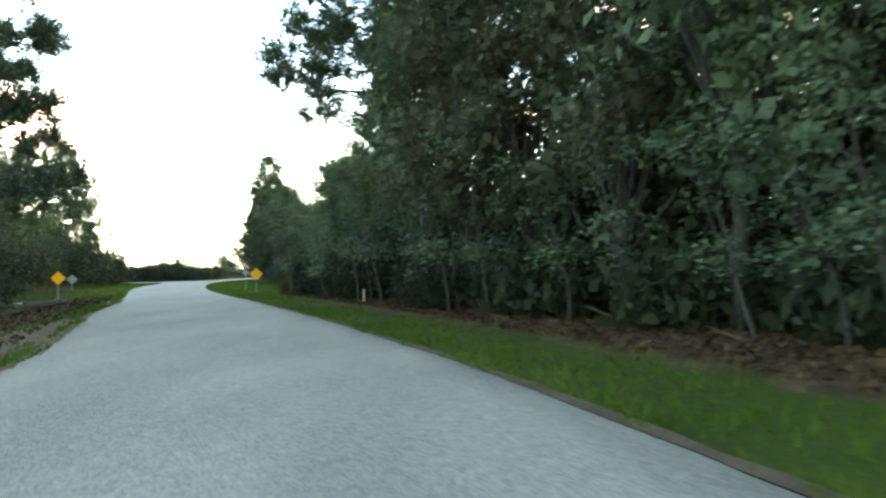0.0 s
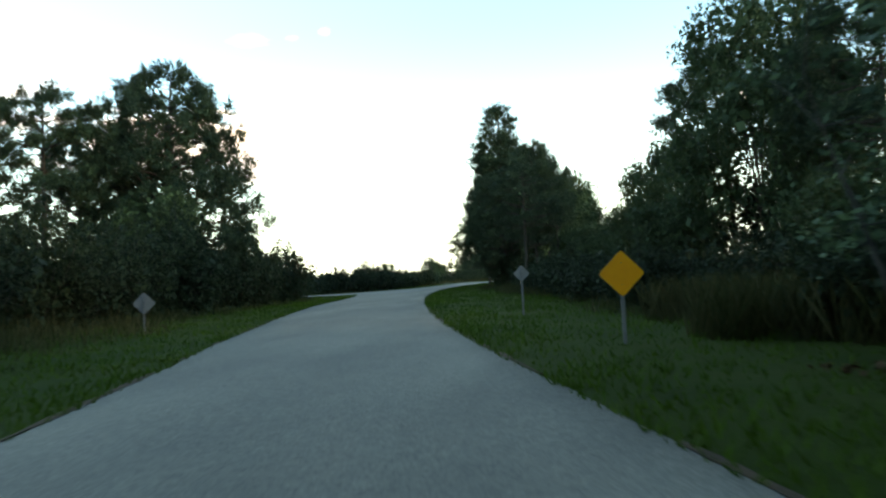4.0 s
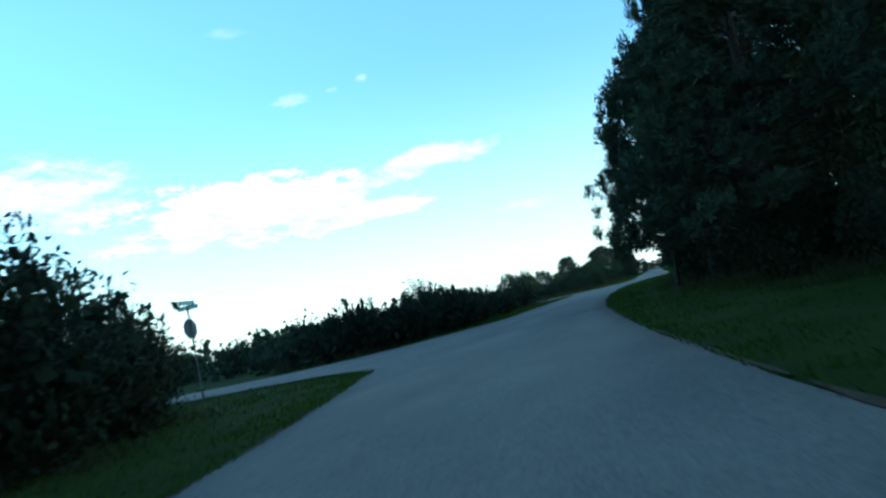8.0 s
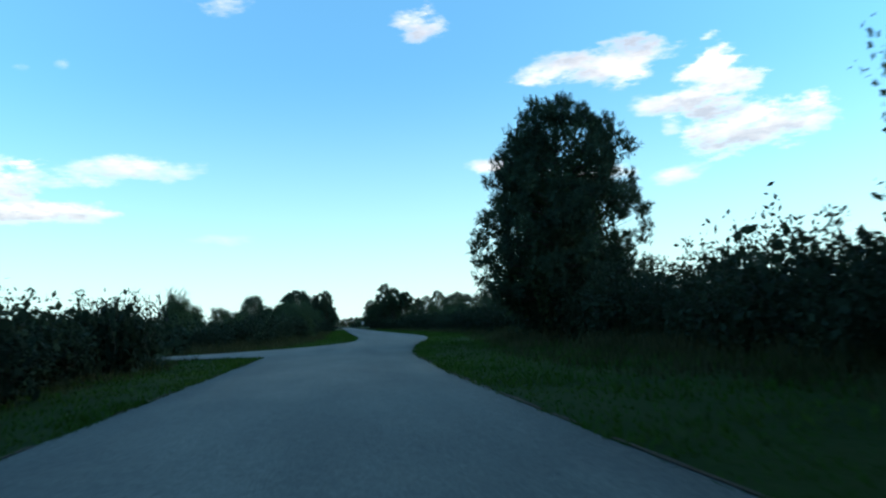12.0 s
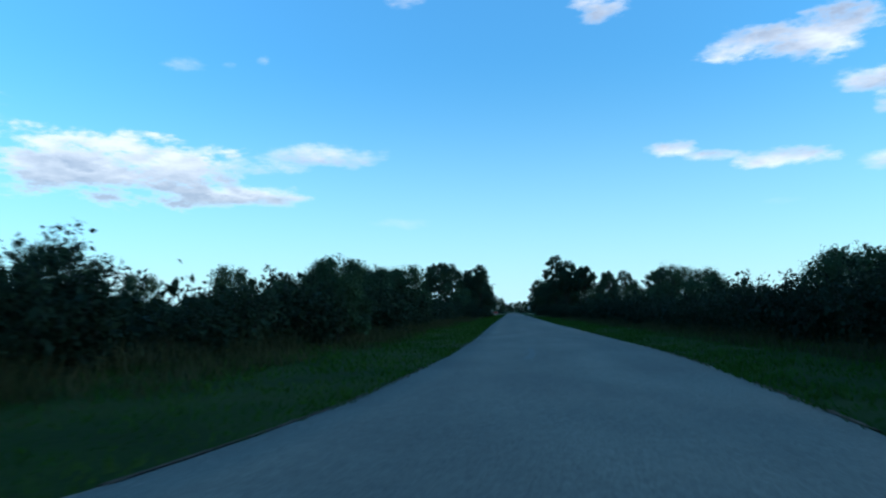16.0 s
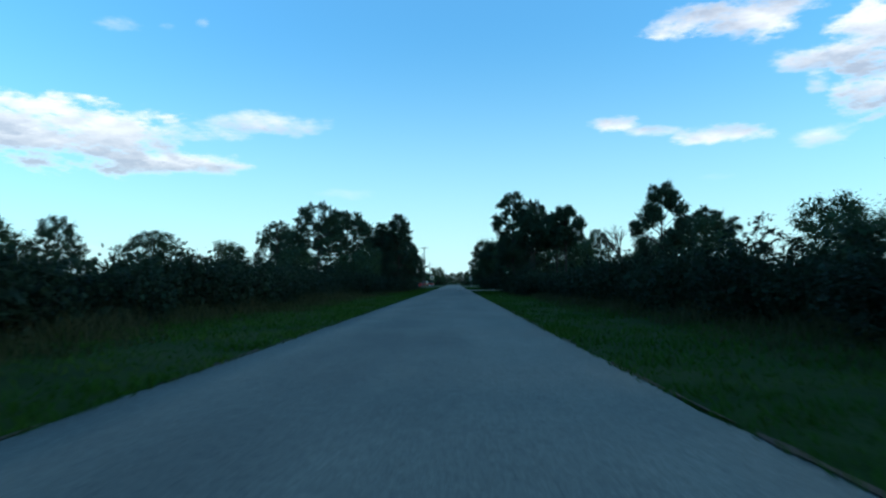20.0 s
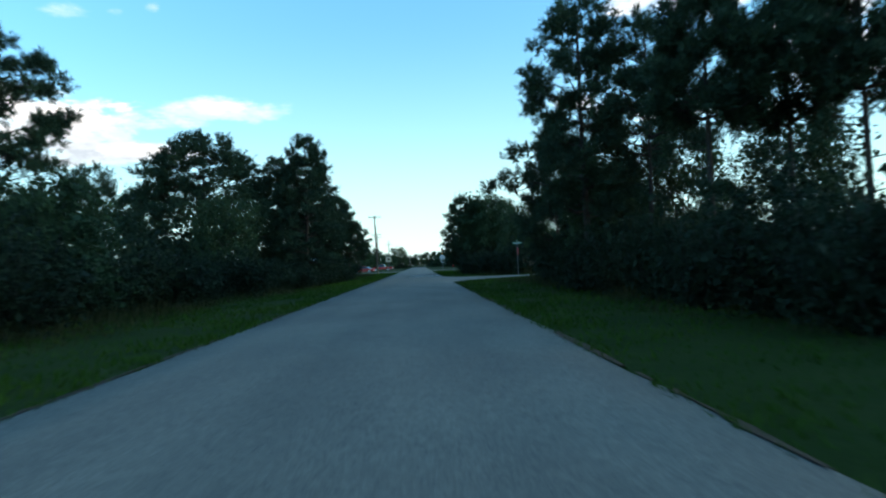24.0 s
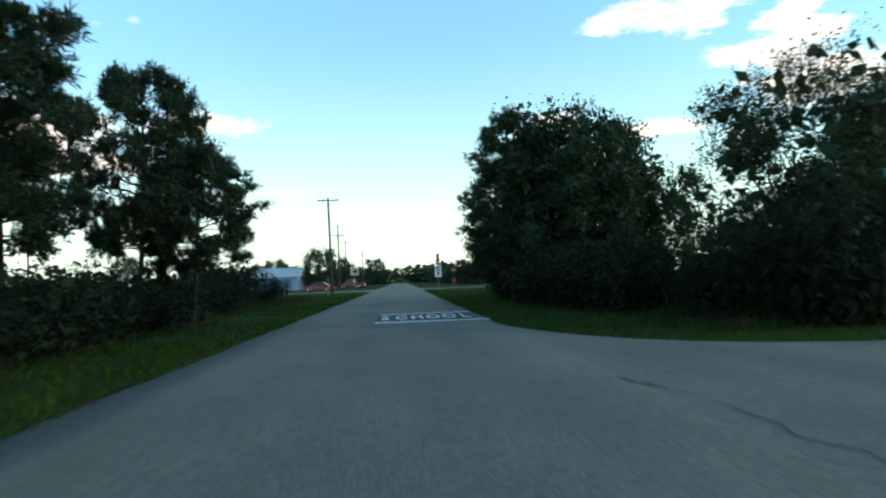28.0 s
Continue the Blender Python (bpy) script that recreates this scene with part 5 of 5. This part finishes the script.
def octagon(bm, r, x0, x1, z):
    pts = [(r * math.cos(math.pi / 8 + k * math.pi / 4), z + r * math.sin(math.pi / 8 + k * math.pi / 4)) for k in range(8)]
    f = [bm.verts.new((x0, a, b)) for a, b in pts]
    g = [bm.verts.new((x1, a, b)) for a, b in pts]
    bm.faces.new(f)
    bm.faces.new(g[::-1])
    for i in range(8):
        j = (i + 1) % 8
        bm.faces.new((f[j], f[i], g[i], g[j]))
    return bm


def street_post(x, y, h, turn, label):
    t = thing("street_name_post", (x, y, float(ground_z(x, y))), turn, label, "road sign", "street name posts")
    part("post", channel_post(bmesh.new(), 0, 0, h - 0.18), GALV, t)
    plate = part("stop_plate", octagon(bmesh.new(), 0.38, 0.034, 0.038, h - 0.85), SIGNBACK, t, "octagonal stop sign")
    part("stop_face", octagon(bmesh.new(), 0.375, 0.039, 0.043, h - 0.85), RED, plate, "red face turned to the side street")
    part("clamp", box(bmesh.new(), -0.03, 0.03, -0.03, 0.03, h - 0.2, h - 0.1, 0.006), GALV, t)
    for k, (dz, ang) in enumerate(((0.0, 0), (0.17, 90))):
        bm = box(bmesh.new(), -0.42, 0.42, -0.003, 0.003, h - 0.11 + dz - 0.075, h - 0.11 + dz + 0.075)
        bmesh.ops.rotate(bm, verts=bm.verts, matrix=Matrix.Rotation(radians(ang), 3, "Z"))
        blade = part("name_blade", bm, GREEN, t, "green street-name blade")
        bm = bmesh.new()
        for j in range(5):
            for s in (-0.0045, 0.0045):
                box(bm, -0.33 + j * 0.135, -0.33 + j * 0.135 + 0.10, s - 0.001, s + 0.001, h - 0.11 + dz - 0.035, h - 0.11 + dz + 0.035)
        bmesh.ops.rotate(bm, verts=bm.verts, matrix=Matrix.Rotation(radians(ang), 3, "Z"))
        part("lettering", bm, WHITE, blade, "unreadable white lettering as plain bars")
    return t


street_post(9.5, 12.0, 3.0, -12, "street-name post with green blades and a stop sign edge-on")
street_post(-14.2, -233.9, 3.4, 180, "street-name post with green blades and a stop sign beside shrubs")


def road_text():
    grp = thing("school_marking", (1.3, 22.5, 0.017), 0, "white SCHOOL lettering on black between two white road bars", "road marking")
    part("black_band", box(bmesh.new(), -1.62, 1.42, -1.25, 1.6, -0.004, 0.002), MARKBLACK, grp, "black painted band")
    part("bar", box(bmesh.new(), -1.6, 1.65, -2.45, -2.1, -0.004, 0.003), MARKING, grp, "white painted bar")
    part("bar", box(bmesh.new(), -1.6, 1.5, 2.35, 2.6, -0.004, 0.003), MARKING, grp, "white painted bar")
    for k, ch in enumerate("SCHOOL"):
        cu = bpy.data.curves.new("letter", "FONT")
        cu.body, cu.size, cu.extrude, cu.offset, cu.align_x = ch, 1.0, 0.002, 0.015, "CENTER"
        cu.materials.append(MARKING)
        ob = new("letter", cu)
        ob.parent = grp
        ob.matrix_basis = Matrix.LocRotScale((-1.36 + k * 0.5, -0.95, 0.006), None, (0.56, 2.9, 1))


road_text()


def crack(x0, y0, x1, y1, w, seed):
    rng = np.random.default_rng(seed)
    n = 9
    vs, fs = [], []
    ln = math.hypot(x1 - x0, y1 - y0)
    nx, ny = (y1 - y0) / ln, (x0 - x1) / ln
    for i in range(n):
        s = i / (n - 1)
        x, y = x0 + (x1 - x0) * s + rng.normal(0, 0.06), y0 + (y1 - y0) * s + rng.normal(0, 0.06)
        h = w * (0.4 + rng.random()) * (1 - abs(2 * s - 1) ** 3)
        z = max(-0.010, 0.035 * math.sin(math.pi * min(max((x + 2.97) / 5.94, 0), 1)) - 0.02) + 0.004
        vs += [(x + nx * h, y + ny * h, z), (x - nx * h, y - ny * h, z)]
        if i:
            fs.append((2 * i - 2, 2 * i, 2 * i + 1, 2 * i - 1))
    return tagged(mesh_ob("asphalt_crack", vs, fs, MARKBLACK), "dark crack in the worn asphalt of the junction", "crack", "road cracks", "stuff")


for k, c in enumerate([(2.9, -0.25, 3.65, -0.25, 0.16), (3.5, -1.0, 4.35, -1.2, 0.02), (3.75, -0.85, 4.2, -0.95, 0.10), (2.65, -0.65, 2.95, -0.55, 0.07), (4.05, 1.85, 4.3, 1.7, 0.09), (4.4, 1.25, 5.0, 1.2, 0.05), (3.9, 2.0, 4.2, 1.7, 0.02),
                       (3.25, 7.1, 3.28, 3.6, 0.01), (3.28, 3.8, 3.4, 1.5, 0.014), (3.3, 1.9, 3.5, 1.3, 0.08), (3.45, 1.4, 3.2, 0.0, 0.014), (3.3, -0.4, 2.95, -3.6, 0.01), (2.85, -3.7, 3.05, -3.4, 0.06), (4.3, -1.2, 4.9, -1.0, 0.02), (2.85, 8.3, 3.25, 7.0, 0.02)]):
    crack(*c, 300 + k)


def skid(x0, y0, x1, y1, w):
    vs, fs = [], []
    for i in range(12):
        s = i / 11
        x, y = x0 + (x1 - x0) * s + 0.12 * math.sin(s * 3.0), y0 + (y1 - y0) * s
        vs += [(x - w * (1 - 0.6 * s), y, 0.0195), (x + w * (1 - 0.6 * s), y, 0.0195)]
        if i:
            fs.append((2 * i - 2, 2 * i - 1, 2 * i + 1, 2 * i))
    tagged(mesh_ob("tyre_mark", vs, fs, mat("rubber_smear", [(0.136, 0.122, 0.106), (0.156, 0.14, 0.122)], rough=0.9, scale=3, fine=50)), "faint dark tyre mark on the asphalt", "tyre mark", kind="stuff")


skid(-0.75, -142.3, -0.6, -136.8, 0.12)


def utility_pole(x, y, h, arms, turn=0, lean=0.0):
    t = thing("utility_pole", (x, y, float(ground_z(x, y))), turn, "tall weathered wooden utility pole with a crossarm", "utility pole", "utility poles")
    part("pole", rod(bmesh.new(), (0, 0, -0.4), (lean * h, 0, h), 0.16, 0.10, 10), POLEWOOD, t, smooth=True)
    for z in arms:
        lx = lean * z
        arm = part("crossarm", box(bmesh.new(), lx - 1.15, lx + 1.15, -0.16, -0.06, z - 0.06, z + 0.06, 0.01), POLEWOOD, t)
        for s in (-1.05, -0.45, 0.45, 1.05):
            part("insulator", rod(rod(bmesh.new(), (lx + s, -0.11, z + 0.06), (lx + s, -0.11, z + 0.13), 0.025, 0.02), (lx + s, -0.11, z + 0.13), (lx + s, -0.11, z + 0.2), 0.05, 0.035), CONCRETE, arm)
        for s in (-1, 1):
            part("brace", rod(bmesh.new(), (lx, -0.11, z - 0.7), (lx + s * 0.6, -0.11, z - 0.06), 0.015), GALV, t)
    return t


utility_pole(-7.0, 78.4, 10.6, [10.3], 0, -0.02)
utility_pole(-9.0, 112, 10.4, [8.6], 0, -0.01)
utility_pole(-11.5, 158, 10.4, [10.0], 4)
utility_pole(-10.3, 205, 10.4, [9.0], 4)
utility_pole(-46, 92, 9.0, [], 0)


def marker_post(x, y, h, label):
    t = thing("marker_post", (x, y, float(ground_z(x, y))), 0, label, "post")
    part("stake", box(bmesh.new(), -0.045, 0.045, -0.045, 0.045, -0.2, h, 0.012), STAKE, t)
    part("cap", box(bmesh.new(), -0.05, 0.05, -0.05, 0.05, h, h + 0.03, 0.008), CONCRETE, t)


marker_post(-6.2, 66, 1.7, "pale square wooden stake in the grass by the verge")
marker_post(20.7, -300.9, 0.55, "short pale survey stake at the wood's edge")


def school_sign(x, y):
    t = thing("school_speed_sign", (x, y, float(ground_z(x, y))), 0, "white school speed sign with a dark beacon above it", "road sign")
    part("post", rod(bmesh.new(), (0, 0, -0.3), (0, 0, 4.2), 0.045), GALV, t)
    p = part("plate", box(bmesh.new(), -0.42, 0.42, -0.055, -0.05, 1.5, 2.95, 0.002), WHITE, t, "white sign plate")
    for k, (w, z0, z1) in enumerate(((0.3, 2.6, 2.8), (0.3, 2.3, 2.45), (0.14, 1.75, 2.15))):
        part("lettering", box(bmesh.new(), -w, w, -0.058, -0.056, z0, z1), BLACK, p, "unreadable dark lettering as plain bars")
    b = part("beacon", box(bmesh.new(), -0.2, 0.2, -0.2, 0.08, 3.1, 4.4, 0.03), BLACK, t, "dark signal housing")
    for z in (3.4, 4.0):
        part("lens", rod(bmesh.new(), (0, -0.205, z), (0, -0.225, z), 0.13, 0.13, 14), YELLOW, b)


school_sign(5.2, 89.4)


def stop_sign(x, y, label):
    t = thing("stop_sign", (x, y, float(ground_z(x, y))), -90, label, "road sign")
    part("post", rod(bmesh.new(), (0, 0, -0.3), (0, 0, 2.9), 0.04), GALV, t)
    part("plate", octagon(bmesh.new(), 0.42, 0.045, 0.05, 2.45), SIGNBACK, t)
    f = part("face", octagon(bmesh.new(), 0.415, 0.051, 0.055, 2.45), RED, t, "red octagonal face")
    part("lettering", box(bmesh.new(), 0.0555, 0.057, -0.24, 0.24, 2.37, 2.53), WHITE, f, "white lettering as a plain bar")
    p = part("lower_plate", box(bmesh.new(), 0.045, 0.05, -0.3, 0.3, 0.7, 1.2, 0.002), RED, t, "red plate below")


stop_sign(8.0, 101, "red stop sign with a smaller red plate below")


def left_sign(x, y):
    t = thing("road_sign", (x, y, float(ground_z(x, y))), 0, "pale square road sign on a steel post beside the utility poles", "road sign")
    part("post", rod(bmesh.new(), (0, 0, -0.3), (0, 0, 3.3), 0.04), GALV, t)
    p = part("plate", box(bmesh.new(), -0.55, 0.55, -0.055, -0.05, 2.2, 3.3, 0.002), TANSIGN, t)
    part("symbol", box(bmesh.new(), -0.25, 0.3, -0.058, -0.056, 2.5, 2.95), DEADWOOD, p, "faded dark symbol as a plain shape")


left_sign(-5.9, 100)


def house():
    h = thing("house", (-25.4, 146, -0.09), 0, "pale blue single-storey house with a light metal roof and garage", "house")
    part("walls", box(bmesh.new(), -6.0, 5.0, 0, 9, 0, 2.9, 0.02), WALLBLUE, h, "pale blue stucco walls")
    bm = bmesh.new()
    a = [bm.verts.new(v) for v in ((-6.6, -0.6, 2.85), (5.6, -0.6, 2.85), (5.6, 9.6, 2.85), (-6.6, 9.6, 2.85), (-3.4, 4.5, 4.7), (5.6, 4.5, 4.7))]
    for q in ((0, 1, 5, 4), (2, 3, 4, 5), (3, 0, 4), (1, 2, 5), (3, 2, 1, 0)):
        bm.faces.new([a[i] for i in q])
    roof = part("roof", bm, ROOFMETAL, h, "pale standing-seam metal roof")
    for k in range(14):
        x = -6.0 + k * 0.85
        part("seam", rod(bmesh.new(), (x, -0.58, 2.9), (max(x, -3.2), 4.4, 4.7), 0.03, 0.03, 4), ROOFMETAL, roof)
    d = part("garage_door", box(bmesh.new(), -0.2, 3.9, -0.05, 0.0, 0.0, 2.2, 0.01), GARAGE, h, "blue sectional garage door")
    for k in range(4):
        part("panel", box(bmesh.new(), -0.1, 3.8, -0.075, -0.052, 0.06 + k * 0.54, 0.54 + k * 0.54, 0.008), GARAGE, d)
    w = part("window", box(bmesh.new(), -4.6, -3.0, -0.05, 0.0, 0.95, 2.2, 0.01), WHITE, h)
    part("pane", box(bmesh.new(), -4.5, -3.1, -0.058, -0.052, 1.05, 2.1), GLASS, w)
    part("eave", box(bmesh.new(), -6.6, 5.6, -0.66, -0.6, 2.72, 2.88, 0.005), WHITE, h)
    # flat panel proud of the wall; a doorway's shade is put into its dark colour
    part("doorway_panel", box(bmesh.new(), 5.0, 5.05, 1.0, 2.0, 0.0, 2.1, 0.005), GLASS, h, "flat dark panel standing in for a shaded doorway")


house()


def wheel(parent, x, y, r, w=0.22):
    t = part("wheel", rod(bmesh.new(), (x - w / 2, y, r), (x + w / 2, y, r), r, r, 18), TYRE, parent, "black tyre")
    for s in (-1, 1):
        part("rim", rod(bmesh.new(), (x + s * w / 2, y, r), (x + s * (w / 2 + 0.012), y, r), r * 0.62, r * 0.55, 14), CHROME, t)


def body_shell(profile, width):
    """A car body swept across from a side profile of (length, height, inset) corners."""
    bm = bmesh.new()
    rows = []
    for s in (-1, 1):
        rows.append([bm.verts.new((s * (width / 2 - inset), y, z)) for y, z, inset in profile])
    n = len(profile)
    bm.faces.new(rows[0])
    bm.faces.new(rows[1][::-1])
    for i in range(n):
        j = (i + 1) % n
        bm.faces.new((rows[0][j], rows[0][i], rows[1][i], rows[1][j]))
    bmesh.ops.bevel(bm, geom=list(bm.edges), offset=0.06, segments=2, affect="EDGES", profile=0.6)
    return bm


def sedan(x, y, turn):
    c = thing("car", (x, y, -0.09), turn, "red sedan parked beside the blue house", "car")
    part("body", body_shell([(-2.25, 0.3, 0), (-2.25, 0.8, 0.05), (-1.3, 0.92, 0.04), (1.45, 0.9, 0.04), (2.25, 0.72, 0.08), (2.25, 0.3, 0)], 1.78), CARRED, c)
    cabin = part("cabin", body_shell([(-1.6, 0.88, 0.08), (-0.75, 1.42, 0.28), (0.35, 1.43, 0.28), (1.25, 0.88, 0.08)], 1.74), GLASS, c, "dark windows")
    part("roof", body_shell([(-0.8, 1.41, 0.27), (-0.7, 1.46, 0.3), (0.3, 1.47, 0.3), (0.42, 1.41, 0.27)], 1.74), CARRED, cabin)
    for sx in (-0.8, 0.8):
        for sy in (-1.35, 1.4):
            wheel(c, sx, sy, 0.32)
        part("headlight", box(bmesh.new(), sx - 0.2, sx + 0.12, 2.2, 2.27, 0.58, 0.7, 0.02), WHITE, c)
        part("tail_light", box(bmesh.new(), sx - 0.2, sx + 0.12, -2.28, -2.2, 0.62, 0.78, 0.02), LENSRED, c)


def pickup(x, y, turn):
    c = thing("pickup_truck", (x, y, -0.09), turn, "red pickup truck parked by the utility poles", "car")
    part("body", body_shell([(-2.8, 0.5, 0), (-2.8, 1.08, 0.03), (2.0, 1.12, 0.04), (2.75, 1.0, 0.08), (2.75, 0.45, 0)], 1.95), CARRED, c)
    cabin = part("cabin", body_shell([(-0.7, 1.05, 0.06), (-0.55, 1.78, 0.22), (0.75, 1.8, 0.22), (1.5, 1.08, 0.06)], 1.9), GLASS, c, "dark windows")
    part("roof", body_shell([(-0.58, 1.76, 0.21), (-0.5, 1.83, 0.25), (0.7, 1.85, 0.25), (0.82, 1.76, 0.21)], 1.9), CARRED, cabin)
    part("bed", box(bmesh.new(), -0.8, 0.8, -2.65, -0.85, 0.95, 1.13, 0.02), BLACK, c)
    part("bumper", box(bmesh.new(), -0.95, 0.95, -2.92, -2.78, 0.5, 0.68, 0.03), CHROME, c)
    for sx in (-0.88, 0.88):
        for sy in (-1.75, 1.75):
            wheel(c, sx, sy, 0.38, 0.26)
        part("tail_light", box(bmesh.new(), sx - 0.08, sx + 0.08, -2.84, -2.78, 0.75, 1.05, 0.02), LENSRED, c)


sedan(-11.6, 106, 80)
pickup(-9.8, 150, 78)


# ---- ditch debris and fallen wood
def log(x, y, ln, r, turn, tilt, label="fallen weathered branch on the leaf litter"):
    s = Soup()
    rng = np.random.default_rng(int(abs(x * 31 + y * 17)))
    pts = [np.array([k / 5 * ln - ln / 2, rng.normal(0, 0.05 * ln), r + k / 5 * ln * tilt]) for k in range(6)]
    s.tube(pts, [r, r * 0.95, r * 0.85, r * 0.75, r * 0.6, r * 0.35], 7)
    for k in (2, 3, 4):
        e = pts[k] + rng.normal(0, 0.25, 3) * ln * 0.4 + (0, 0, 0.2 * ln)
        s.tube([pts[k], (pts[k] + e) / 2], [r * 0.4, r * 0.12], 4)
    o = s.ob("fallen_branch", DEADWOOD)
    o.matrix_basis = pose(x, y, float(ground_z(x, y)) + 0.05, 0, 0, turn)
    tagged(o, label, "branch", "fallen wood")


rng_d = np.random.default_rng(5)
for k in range(34):
    y = rng_d.uniform(-326, -290)
    x = float(right_x(y)) + rng_d.uniform(4.2, 9.0)
    log(x, y, rng_d.uniform(0.6, 2.0), rng_d.uniform(0.012, 0.035), rng_d.uniform(0, 180), rng_d.uniform(0.0, 0.35))
for k in range(60):
    y = rng_d.uniform(-314, -292)
    x = float(left_x(y)) - rng_d.uniform(2.4, 6.0)
    log(x, y, rng_d.uniform(0.6, 2.2), rng_d.uniform(0.02, 0.07), rng_d.uniform(0, 180), rng_d.uniform(0.0, 0.2), "pale dead branch in the ditch debris")


def culvert(x, y):
    t = thing("culvert_pipe", (x, y, -0.85), 72, "dark corrugated culvert pipe mouth in the ditch bank", "pipe")
    bm = bmesh.new()
    n = 20
    rings = []
    for r, yy in ((0.36, 0.0), (0.30, 0.0), (0.30, 1.4), (0.36, 1.4)):
        rings.append([bm.verts.new((r * math.cos(k * math.tau / n), yy, r * math.sin(k * math.tau / n) + 0.25)) for k in range(n)])
    for a, b in ((0, 1), (1, 2), (2, 3), (3, 0)):
        for k in range(n):
            bm.faces.new((rings[a][k], rings[a][(k + 1) % n], rings[b][(k + 1) % n], rings[b][k]))
    part("pipe", bm, TYRE, t, "dark pipe")
    part("headwall", box(bmesh.new(), -0.9, 0.9, 0.9, 1.1, -0.3, 0.62, 0.03), CONCRETE, t, "grey concrete headwall")


culvert(3.6, -292.4)
